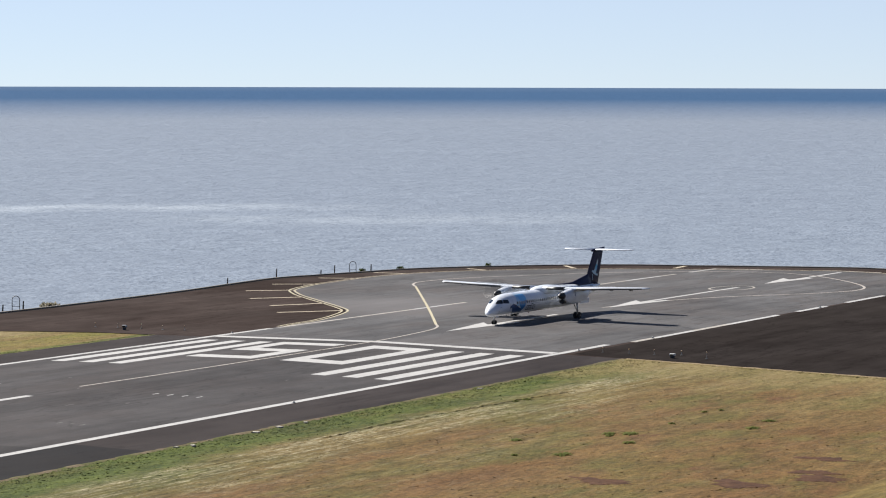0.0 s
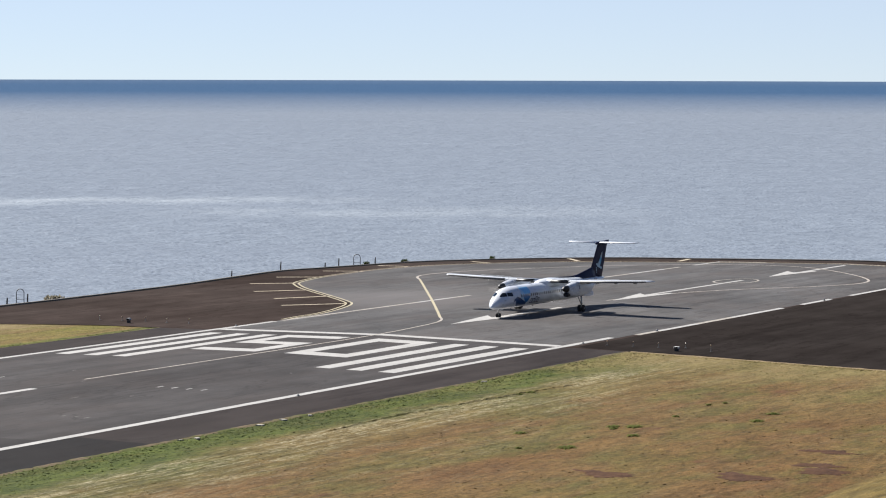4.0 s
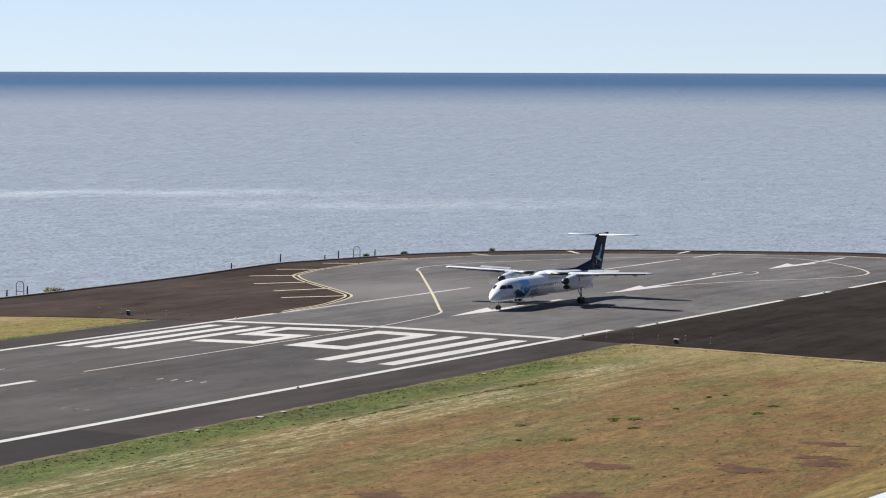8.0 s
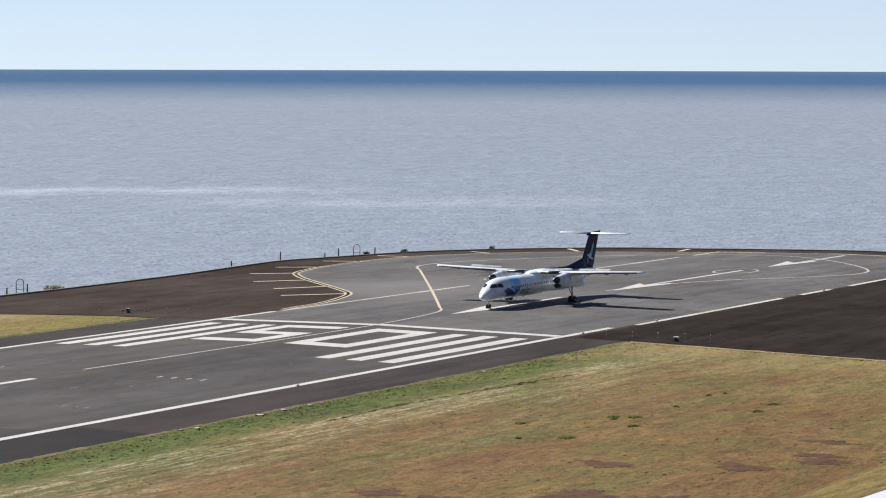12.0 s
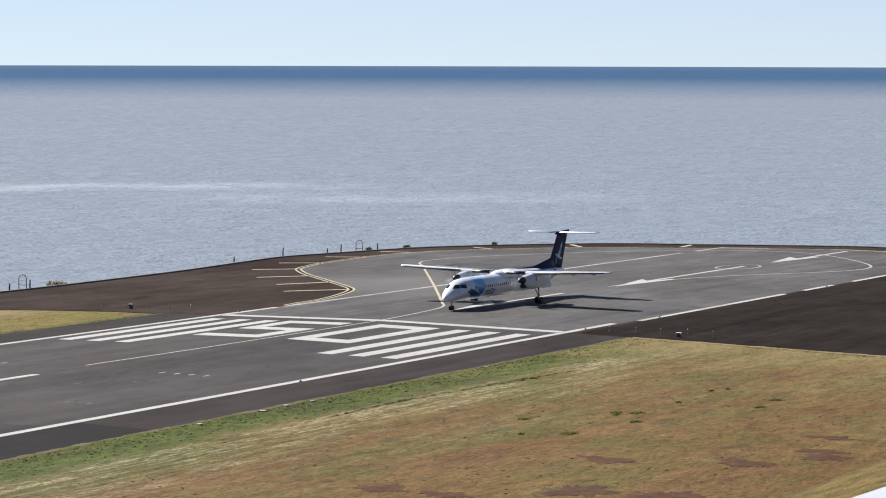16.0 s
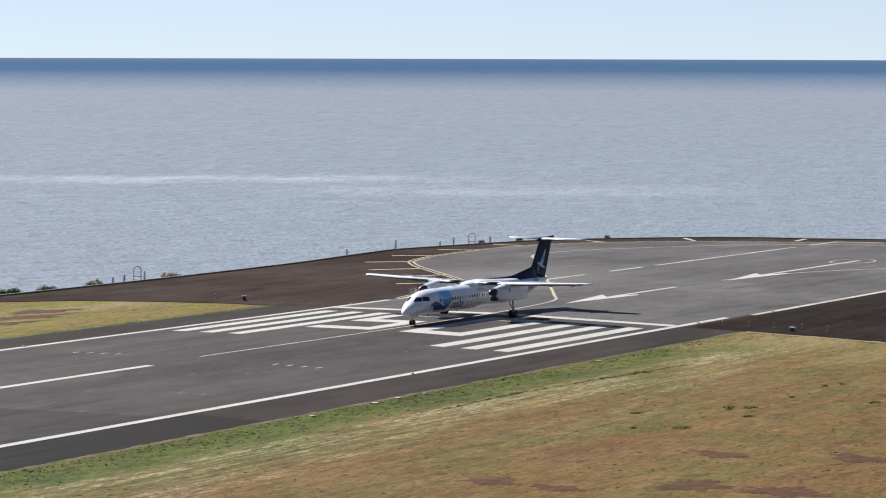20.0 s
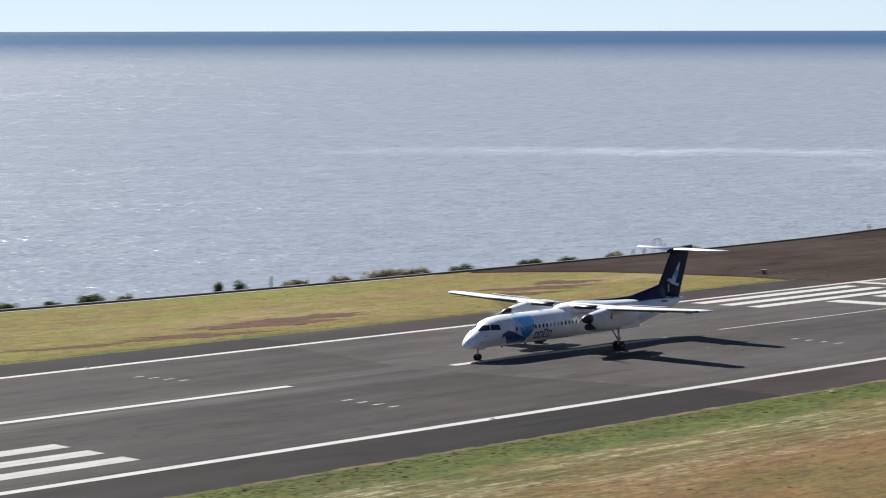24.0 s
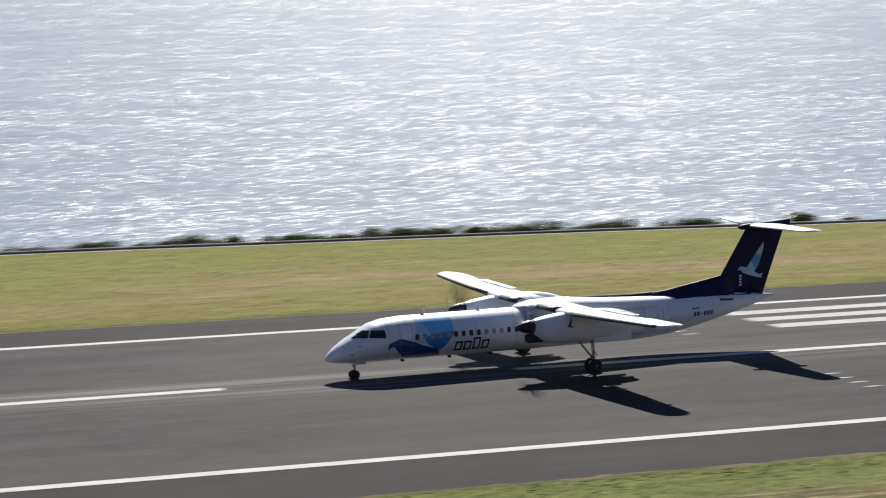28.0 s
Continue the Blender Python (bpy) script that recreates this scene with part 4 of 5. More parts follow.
    part("tail_bullet", loft(cap), AIR_NAVY, plane, "navy fairing at the fin's top", True)
    part("tail_light", lathe_x([(29.8, 0.07), (29.95, 0.07), (30.06, 0.02)], 8, 0, 3.27), STEEL, plane)
    # cockpit and cabin windows, doors
    for s in (-1, 1):
        skin_patch("windscreen", [(-0.36, 2.60), (0.02, 2.62), (0.44, 2.64), (0.68, 3.05), (0.42, 3.05), (0.14, 2.90)], s, GLASS, body, 0.03, "dark windscreen pane", 0.07)
        skin_patch("side_window", [(0.50, 2.65), (1.48, 2.58), (1.56, 2.64), (1.55, 3.02), (1.46, 3.06), (0.78, 3.06)], s, GLASS, body, 0.008, "dark cockpit side window", 0.09)
        for k in range(27):
            x = 3.56 + 0.52 * k
            pts = [(x + 0.135 * math.copysign(abs(math.cos(a)) ** 0.6, math.cos(a)), 2.52 + 0.18 * math.copysign(abs(math.sin(a)) ** 0.6, math.sin(a))) for a in (2 * math.pi * j / 12 for j in range(12))]
            skin_patch("window", pts, s, BOX_DARK if k in (0, 5, 6, 7, 8) or k > 11 else AIR_SEAM, body, 0.030, "", 0.5)
        for x0, x1, z0, z1 in ((2.44, 3.26, 1.55, 3.30), (19.5, 20.55, 1.85, 3.34), (11.2, 11.75, 1.9, 2.9)):
            w = 0.025
            for q in (((x0, z0), (x0 + w, z0), (x0 + w, z1), (x0, z1)), ((x1 - w, z0), (x1, z0), (x1, z1), (x1 - w, z1)), ((x0, z1 - w), (x1, z1 - w), (x1, z1), (x0, z1)), ((x0, z0), (x1, z0), (x1, z0 + w), (x0, z0 + w))):
                skin_patch("door_seam", list(q), s, AIR_SEAM, body, 0.028, "", 0.3)
        # blue livery panel: flat facets in four blues
        skin_patch("livery_facet", [(3.36, 2.20), (4.16, 2.06), (4.80, 1.72), (5.40, 1.74), (6.04, 2.52), (6.06, 3.00), (6.06, 3.68), (3.72, 3.68), (3.60, 3.20)], s, AIR_SKY, body, 0.004, "light blue livery facet")
        skin_patch("livery_facet", [(3.36, 2.20), (4.16, 2.06), (4.55, 1.86), (4.70, 2.30), (4.02, 3.30), (3.72, 3.60), (3.60, 3.20)], s, AIR_PALE, body, 0.010, "pale blue livery facet")
        skin_patch("livery_facet", [(4.00, 2.50), (4.26, 2.06), (4.80, 1.72), (5.40, 1.74), (6.04, 2.52), (6.02, 2.76)], s, AIR_BLUE, body, 0.014, "mid blue livery facet")
        skin_patch("livery_facet", [(4.80, 1.72), (5.40, 1.74), (5.10, 1.52)], s, AIR_BLUE, body, 0.011, "mid blue livery facet")
        skin_patch("livery_facet", [(2.90, 2.37), (3.44, 2.20), (4.04, 1.95), (4.80, 1.72), (5.10, 1.54), (5.34, 1.20), (4.4, 1.14), (3.1, 1.62)], s, AIR_DEEP, body, 0.018, "deep blue livery facet")
        skin_patch("livery_facet", [(1.66, 1.80), (1.70, 2.20), (2.44, 2.50), (2.90, 2.37), (3.1, 1.62), (4.4, 1.14), (2.82, 1.24), (2.36, 1.66), (2.04, 2.00), (1.86, 1.98)], s, AIR_DEEP, body, 0.022, "deep blue bird-head facet")
        skin_patch("livery_facet", [(2.44, 2.50), (2.90, 2.37), (3.44, 2.20), (3.0, 2.02)], s, AIR_INDIGO, body, 0.026, "dark slate livery facet")
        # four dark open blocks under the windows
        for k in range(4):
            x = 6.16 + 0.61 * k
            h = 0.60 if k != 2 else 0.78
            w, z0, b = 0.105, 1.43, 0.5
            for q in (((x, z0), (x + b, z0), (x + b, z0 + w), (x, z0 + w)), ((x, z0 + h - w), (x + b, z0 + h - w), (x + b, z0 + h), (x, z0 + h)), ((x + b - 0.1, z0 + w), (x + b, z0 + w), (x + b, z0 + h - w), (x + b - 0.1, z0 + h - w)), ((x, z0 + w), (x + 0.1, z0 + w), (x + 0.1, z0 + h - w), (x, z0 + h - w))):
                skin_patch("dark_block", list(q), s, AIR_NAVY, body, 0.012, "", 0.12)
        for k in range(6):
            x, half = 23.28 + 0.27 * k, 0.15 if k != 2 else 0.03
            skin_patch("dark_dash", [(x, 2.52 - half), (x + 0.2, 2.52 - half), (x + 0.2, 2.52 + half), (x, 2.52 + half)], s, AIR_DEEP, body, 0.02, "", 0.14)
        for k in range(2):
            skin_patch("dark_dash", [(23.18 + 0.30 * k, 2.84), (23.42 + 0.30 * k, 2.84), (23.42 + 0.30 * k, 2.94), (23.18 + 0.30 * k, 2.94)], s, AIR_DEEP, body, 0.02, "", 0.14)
        skin_patch("apu_vent", [(25.5, 3.20), (26.55, 3.16), (26.6, 3.28), (25.5, 3.36)], s, BOOT, body, 0.006, "dark vent grille", 0.4)
        # skin joints and small fittings
        for x, z0, z1 in ((7.55, 1.2, 3.62), (10.35, 1.2, 3.6), (16.9, 1.2, 3.6), (21.4, 1.5, 3.6), (24.9, 2.1, 3.5), (1.75, 1.2, 3.5)):
            skin_patch("skin_joint", [(x, z0), (x + 0.022, z0), (x + 0.022, z1), (x, z1)], s, AIR_SEAM, body, 0.006, "", 0.12)
        skin_patch("service_hatch", [(20.9, 2.2), (21.55, 2.3), (21.55, 2.34), (20.94, 2.24), (20.94, 3.1), (20.9, 3.1)], s, AIR_SEAM, body, 0.007, "", 0.2)
        skin_patch("sensor_plate", [(-0.22, 2.13), (0.02, 2.13), (0.02, 2.20), (-0.22, 2.20)], s, AIR_GREY, body, 0.02, "", 0.2)
        skin_patch("sensor_plate", [(-0.62, 1.62), (-0.48, 1.62), (-0.48, 1.69), (-0.62, 1.69)], s, BLACK, body, 0.02, "", 0.2)
        skin_patch("belly_stain", [(14.5, 1.15), (19.5, 1.35), (19.5, 1.62), (14.5, 1.42)], s, AIR_STAIN, body, 0.004, "grey oily stain", 0.2)
        # pale bird-like emblem on the fin
        wing_low = ((27.82, 5.07), (28.24, 5.63), (28.62, 5.02), (28.49, 4.93))
        wing_mid = ((28.24, 5.63), (28.62, 6.14), (29.03, 5.88), (28.86, 5.33), (28.62, 5.02))
        wing_tip = ((28.62, 6.14), (29.22, 6.83), (29.22, 6.43), (29.03, 5.88))
        head = ((27.20, 5.03), (27.36, 5.24), (27.55, 5.29), (27.87, 5.19), (28.49, 4.93), (28.09, 4.69), (27.62, 4.86), (27.42, 5.06))
        tail = ((28.09, 4.69), (28.49, 4.93), (28.86, 4.69), (29.22, 4.73), (29.08, 4.58), (29.10, 4.43), (28.68, 4.51))
        for pts, mat in ((head, AIR_BIRD), (tail, AIR_BIRD), (wing_low, AIR_BIRD), (wing_mid, AIR_TEAL), (wing_tip, AIR_SILVER)):
            bm = bmesh.new()
            lift = 0.003 if mat is not AIR_BIRD or pts is wing_low else 0.0
            bm.faces.new([bm.verts.new((x, s * (fin_half(x, z) + 0.008 + lift), z)) for x, z in pts])
            part("emblem_facet", bm, mat, plane, "pale blue bird-like emblem")
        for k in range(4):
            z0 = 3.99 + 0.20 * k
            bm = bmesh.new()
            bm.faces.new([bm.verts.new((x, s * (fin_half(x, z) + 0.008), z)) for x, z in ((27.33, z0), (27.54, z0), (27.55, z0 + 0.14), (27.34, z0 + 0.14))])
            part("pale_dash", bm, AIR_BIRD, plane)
    # small aerials under and on the cabin
    for x, z in ((3.0, 0.96), (6.2, 0.95), (9.0, 0.96)):
        part("aerial", loft([[(x + dx, dy, zz) for dx, dy in ((0, 0), (0.12, 0.02), (0.25, 0), (0.12, -0.02))] for x, zz in ((x, z + 0.12), (x + 0.12, z - 0.12))]), AIR_NAVY, plane)
    for x in (4.4, 8.2):
        part("aerial", loft([[(x + dx, dy, zz) for dx, dy in ((0, 0), (0.12, 0.02), (0.25, 0), (0.12, -0.02))] for x, zz in ((x, 3.66), (x + 0.12, 3.98))]), AIR_WHITE, plane)
    return plane


def fin_half(x, z):
    zs = [q[0] for q in FIN]
    x0, x1 = (float(np.interp(z, zs, [q[k] for q in FIN])) for k in (1, 2))
    u = min(0.999, max(0.001, (x - x0) / (x1 - x0)))
    half = 5 * 0.085 * (0.2969 * math.sqrt(u) - 0.126 * u - 0.3516 * u * u + 0.2843 * u ** 3 - 0.1036 * u ** 4)
    return (half + 0.012) * (x1 - x0) * 0.5


def raw_emblem(s):
    bm = bmesh.new()
    y = s * (4.4 + 0.692)
    for pts in (((11.81, 3.11), (11.95, 3.46), (12.06, 3.57), (12.02, 3.15)), ((11.67, 3.11), (11.81, 3.04), (12.16, 2.93), (12.02, 3.15))):
        bm.faces.new([bm.verts.new((x, y, z)) for x, z in pts])
    return bm


def wing_boot(side, y0, y1, deep=0.035):
    rings = []
    for y in sorted({y0, y1, *(w[0] for w in WING if y0 < w[0] < y1)}):
        xle, ch, z = wing_at(y)
        rings.append([(x - 0.012, side * y, z + dz * 1.03) for x, dz in foil(xle, ch, 0.148, 0.0, deep, 5)])
    return loft(rings)


plane = build_airliner()


def build_propeller(side):
    hub = part("propeller", lathe_x([(-0.78, 0.015), (-0.74, 0.10), (-0.6, 0.21), (-0.35, 0.33), (0.0, 0.41), (0.28, 0.43), (0.34, 0.40)], 20), BLACK, plane, "black six-bladed propeller", True)
    for k in range(6):
        a = 2 * math.pi * k / 6
        rings = []
        for r, w, tw, th in ((0.36, 0.13, 70, 0.10), (0.6, 0.17, 60, 0.07), (1.0, 0.22, 48, 0.05), (1.5, 0.22, 38, 0.035), (1.9, 0.18, 32, 0.025), (2.05, 0.08, 30, 0.012)):
            ring = []
            for j in range(8):
                b = 2 * math.pi * j / 8
                u, v = w / 2 * math.cos(b), th / 2 * math.sin(b)
                c, s2 = math.cos(radians(tw)), math.sin(radians(tw))
                t, x = u * c - v * s2, u * s2 + v * c
                ring.append((x, r * math.cos(a) - t * math.sin(a), r * math.sin(a) + t * math.cos(a)))
            rings.append(ring)
        part("blade", loft(rings), BLACK, hub, "", True)
    return hub


PROPS = [(build_propeller(s), s * 4.4) for s in (-1, 1)]


def build_wheel(r, w):
    """A tyre with its rim, turning about y."""
    tyre = part("wheel", lathe_y([(-w / 2, r * 0.62), (-w / 2, r * 0.86), (-w * 0.38, r * 0.97), (-w * 0.15, r), (w * 0.15, r), (w * 0.38, r * 0.97), (w / 2, r * 0.86), (w / 2, r * 0.62)], 24), RUBBER, plane, "black rubber tyre", True)
    part("rim", lathe_y([(-w * 0.45, r * 0.2), (-w * 0.47, r * 0.6), (-w * 0.40, r * 0.62), (w * 0.40, r * 0.62), (w * 0.47, r * 0.6), (w * 0.45, r * 0.2)], 16), STEEL, tyre, "metal wheel rim")
    for k in range(4):
        a = 2 * math.pi * k / 4
        part("rim_bolt", box_bm(r * 0.4 * math.cos(a) - 0.03, r * 0.4 * math.cos(a) + 0.03, -w * 0.52, w * 0.52, r * 0.4 * math.sin(a) - 0.03, r * 0.4 * math.sin(a) + 0.03), BLACK, tyre)
    return tyre


WHEELS = [(build_wheel(0.29, 0.17), 0.0, s * 0.17, 0.28, 0.29) for s in (-1, 1)]
WHEELS += [(build_wheel(0.44, 0.28), 13.94, s * 4.4 + d, 0.385, 0.44) for s in (-1, 1) for d in (-0.26, 0.26)]


def build_spoiler(side, y0, y1):
    """A hinged panel on the wing's upper face; its hinge is its origin."""
    xa, ca, za = wing_at(y0)
    xb, cb, zb = wing_at(y1)
    rings = []
    for y, x, c, z in ((y0, xa, ca, za), (y1, xb, cb, zb)):
        dx = x + 0.60 * c - (xa + 0.60 * ca)
        rings.append([(dx + u * 0.5, side * (y - y0), (z - za) + v) for u, v in ((0, 0), (0, 0.022), (1, 0.012), (1, -0.004))])
    # grey paint puts the shade on the raised white panel into its colour
    ob = part("spoiler", loft(rings), AIR_GREY, plane, "white hinged wing spoiler, coloured grey as in shade")
    return ob, xa + 0.60 * ca, side * y0, za + 0.235 * ca / 2.75


SPOILERS = [build_spoiler(s, y0, y1) for s in (-1, 1) for y0, y1 in ((5.4, 7.5), (7.55, 9.6))]


# ---- things beside the runway ----
def shore_at(x):
    """The wall's y at x, on its long run beside the runway."""
    best = min((p for p in SHORE if p.y > 45), key=lambda p: abs(p.x - x))
    return best.y


def outside_z(x, y):
    """The slope just outside the sea wall."""
    d = min((Vector((x, y)) - p).length for p in SHORE)
    return -0.45 - 0.45 * max(0.0, d - 0.5)


def leaf_cloud(rnd, n, rx, ry, rz, size, blobs=5, up=0.0):
    """Many small leaves gathered round a few uneven centres, resting on z = 0."""
    verts, faces = [], []
    cs = [(rnd.uniform(-0.6, 0.6) * rx, rnd.uniform(-0.5, 0.5) * ry, rnd.uniform(0.25, 0.75) * rz, rnd.uniform(0.35, 0.62)) for _ in range(blobs)]
    for _ in range(n):
        cx, cy, cz, k = rnd.choice(cs)
        d = Vector((rnd.gauss(0, 1), rnd.gauss(0, 1), rnd.gauss(0, 1))).normalized() * rnd.uniform(0.55, 1.05)
        p = Vector((cx + d.x * rx * k, cy + d.y * ry * k, max(0.02, cz + d.z * rz * k)))
        u = Vector((rnd.gauss(0, 1), rnd.gauss(0, 1), rnd.gauss(0, 1) + up)).normalized()
        w = u.cross(Vector((rnd.gauss(0, 1), rnd.gauss(0, 1), rnd.gauss(0, 1)))).normalized()
        s = size * rnd.uniform(0.6, 1.4)
        i = len(verts)
        verts += [tuple(p - w * s * 0.45), tuple(p + w * s * 0.45), tuple(p + u * s)]
        faces.append((i, i + 1, i + 2))
    return verts, faces


def bush(x, y, w, h, seed, dry=False):
    rnd = random.Random(seed)
    z = outside_z(x, y)
    h += 0.45
    ob = new("shrub")
    ob.location = (x, y, z)
    v, f = leaf_cloud(rnd, int((300 + 420 * w) * (0.4 if dry else 1.0)), w / 2, 0.9, h, 0.15 if not dry else 0.30, 4 + int(w * 1.5), 2.5 if dry else 0.0)
    raw("foliage", v, f, LEAVES_DRY if dry else LEAVES, ob)
    for k in range(3):
        a = rnd.uniform(0, 6.28)
        part("stem", tube([(0.1 * math.cos(a), 0.1 * math.sin(a), -0.05), (0.3 * w * math.cos(a), 0.25 * math.sin(a), h * 0.6)], [0.04, 0.015], 5), BARK, ob)
    return tagged(ob, "straw-coloured dry reeds behind the sea wall" if dry else "low dark green shrub behind the sea wall", "shrub", "shrubs along the sea wall")


rnd = random.Random(11)
SHRUBS = [(-224, 5, 1.6), (-218, 5, 1.5), (-212.5, 4, 1.5), (-206.5, 3.6, 1.5), (-203.2, 3.4, 1.7), (-199.8, 3.4, 1.5), (-194.8, 2.6, 1.4), (-192, 3.0, 1.7), (-188, 2.2, 1.3), (-183, 2.6, 1.3), (-180.2, 3.2, 1.8), (-177, 3.0, 1.5), (-173, 3.0, 1.8), (-170, 3.2, 1.5), (-166.6, 3.2, 1.7),
          (-163.6, 2.4, 1.4), (-160.5, 3.0, 1.6), (-157, 3.0, 1.8), (-152.8, 2.8, 1.5), (-149.6, 2.8, 1.7), (-144, 2.6, 1.4), (-141, 2.8, 1.6), (-131, 3.2, 1.9), (-126, 2.4, 1.0), (-100, 2.2, 1.2), (-97.4, 2.6, 2.1), (-87.5, 2.8, 1.4), (-81.5, 2.0, 1.3), (-77, 3.4, 1.6), (-72, 1.8, 1.6),
          (-58.4, 1.3, 1.7), (-55.4, 1.5, 1.8), (-46, 3.2, 1.0), (-18, 3.4, 1.5), (-6, 1.6, 1.5), (-3.5, 2.4, 1.2), (3, 3.0, 1.0), (11.5, 1.0, 1.0), (117.8, 1.0, 1.1), (126.4, 1.2, 0.9), (140.2, 0.9, 1.0)]
for k, (x, w, h) in enumerate(SHRUBS):
    p = min((q for q in SHORE if q.y > 45), key=lambda q: abs(q.x - x))
    i = SHORE.index(p)
    n = side_of(SHORE, i)
    b = bush(x + n.x * 1.6, p.y + n.y * 1.6, w * (1.75 if x < -137 else 1.2), h * (0.45 if x < -137 else 0.5), 50 + k)
for k, (x, w, h) in enumerate([(-32, 6, 1.9), (-27.5, 4, 1.4), (-25, 2.4, 1.2), (-39.5, 3.5, 1.1), (-47, 4, 0.9), (13, 3, 1.0), (30, 4, 0.9), (-107, 3, 1.1)]):
    bush(x, shore_at(x) + 1.7, w, h * 0.45, 150 + k, True)


def post(x, y, h, r=0.11):
    """A leaning weathered stake."""
    ob = link_bm("fence_post", tube([(0, 0, -0.2), (0.02, 0.01, h * 0.5), (0.05, -0.02, h * 0.75 + 0.4)], [r, r * 0.95, r * 0.8], 8), POST_WOOD)
    ob.location = (x, y, outside_z(x, y))
    return tagged(ob, "weathered grey stake standing behind the sea wall", "post", "stakes along the sea wall")


for x, dy, h in ((97.2, 1.2, 2.2), (108.4, 1.6, 1.4), (111.2, 1.4, 1.9), (119.6, 1.4, 1.8), (82.6, 2.0, 1.6), (16.5, 1.5, 1.3), (19.0, 1.5, 1.4), (23.6, 1.5, 1.7), (-50.5, 1.6, 2.0), (-44.2, 2.2, 1.2), (-76.7, 1.8, 1.4)):
    post(x, shore_at(x) + dy, h)
post(163.0, 27.4, 0.9, 0.09)


def hoop(x, y, w, h):
    """A ladder's hand hoop."""
    h += 0.4
    pts = [(-w / 2, 0, -0.1), (-w / 2, 0, h - w / 2)] + [(-w / 2 * math.cos(a), 0, h - w / 2 + w / 2 * math.sin(a)) for a in (math.pi * k / 8 for k in range(1, 8))] + [(w / 2, 0, h - w / 2), (w / 2, 0, -0.1)]
    ob = new("ladder_hoop")
    ob.location, ob.rotation_euler = (x, y, outside_z(x, y)), (0, 0, radians(-55))
    part("hoop", tube(pts, 0.055, 8), BOX_DARK, ob)
    part("rung", tube([(-w / 2, 0, h * 0.42), (w / 2, 0, h * 0.42)], 0.04, 6), BOX_DARK, ob)
    for s in (-1, 1):
        part("foot_plate", box_bm(s * w / 2 - 0.12, s * w / 2 + 0.12, -0.12, 0.12, -0.05, 0.03, 0.01), BOX_DARK, ob)
    return tagged(ob, "dark tubular ladder hoop standing behind the sea wall", "handrail", "ladder hoops")


hoop(115.6, shore_at(115.6) + 1.3, 1.1, 2.0)
hoop(21.8, shore_at(21.8) + 1.4, 1.0, 2.0)


def pine(x, y, z0, top, seed):
    """A young Norfolk pine: a straight stem with tiers of drooping fronds."""
    rnd = random.Random(seed)
    ob = new("pine_tree")
    ob.location = (x, y, z0)
    h = top - z0
    part("trunk", tube([(0, 0, -0.3), (0.05, 0.02, h * 0.5), (0.0, 0.0, h)], [0.22, 0.12, 0.02], 8), BARK, ob, "", True)
    verts, faces = [], []
    tiers = 15
    for k in range(tiers):
        z = h * (0.22 + 0.765 * k / (tiers - 1))
        reach = 3.9 * (1 - (z / h)) ** 0.95 + 0.14
        m = 6 if k < tiers - 3 else 4
        a0 = rnd.uniform(0, 6.28)
        z += rnd.uniform(-0.22, 0.22)
        for j in range(m):
            a = a0 + 2 * math.pi * j / m + rnd.uniform(-0.25, 0.25)
            r = reach * rnd.uniform(0.45, 1.2)
            out = Vector((math.cos(a), math.sin(a), 0))
            lift = rnd.uniform(0.05, 0.5)
            tip = out * r + Vector((0, 0, z + lift * r - 0.05 * r * r))
            part("branch", tube([(0, 0, z), tuple((out * r * 0.5) + Vector((0, 0, z + lift * r * 0.55))), tuple(tip)], [0.035, 0.02, 0.008], 4), BARK, ob)
            for q in range(int(6 + 20 * r)):
                t = rnd.uniform(0.18, 1.0)
                c = out * r * t + Vector((0, 0, z + lift * r * t - 0.05 * (r * t) ** 2))
                sd = Vector((-out.y, out.x, 0)) * rnd.choice((-1, 1))
                d = (sd * rnd.uniform(0.4, 1) + out * rnd.uniform(0.3, 0.9) + Vector((0, 0, rnd.uniform(-0.1, 0.6)))).normalized()
                ln = rnd.uniform(0.18, 0.5)
                wd = d.cross(Vector((0, 0, 1))).normalized() * 0.05 + Vector((0, 0, 0.03))
                i = len(verts)
                verts += [tuple(c - wd), tuple(c + wd), tuple(c + d * ln)]
                faces.append((i, i + 1, i + 2))
    raw("crown", verts, faces, NEEDLES, ob, "sparse tiers of dark needles")
    return tagged(ob, "slender young pine with tiered branches below the sea wall", "tree")


pine(-109.6, 78.6, -4.5, 5.8, 5)


def runway_light(x, y, h=0.42):
    """A small elevated lamp on a stalk."""
    ob = new("runway_light")
    ob.location = (x, y, ground_z(y))
    part("base", lathe_z([(0.0, 0.16), (0.04, 0.16), (0.06, 0.05)]), BOX_DARK, ob)
    part("stalk", tube([(0, 0, 0.03), (0, 0, h)], 0.025, 6), STEEL, ob)
    part("lens", lathe_z([(h - 0.02, 0.05), (h, 0.075), (h + 0.09, 0.075), (h + 0.14, 0.045), (h + 0.15, 0.01)]), LAMP_ORANGE, ob, "amber glass dome", True)
    return tagged(ob, "small amber elevated runway light on a thin stalk", "runway light", "elevated lights at the runway end")


def lathe_z(profile, n=12):
    return loft([[(r * math.cos(2 * math.pi * k / n), r * math.sin(2 * math.pi * k / n), z) for k in range(n)] for z, r in profile])


for x, y in ((4.5, 43.3), (5.2, 40.4), (5.6, 37.2), (5.3, 33.8), (5.8, 30.9), (3.9, -26.2), (4.5, -29.1), (4.8, -32.0), (5.6, -34.9), (3.2, -38.9)):
    runway_light(x, y, 0.62 if y < -38 else 0.42)


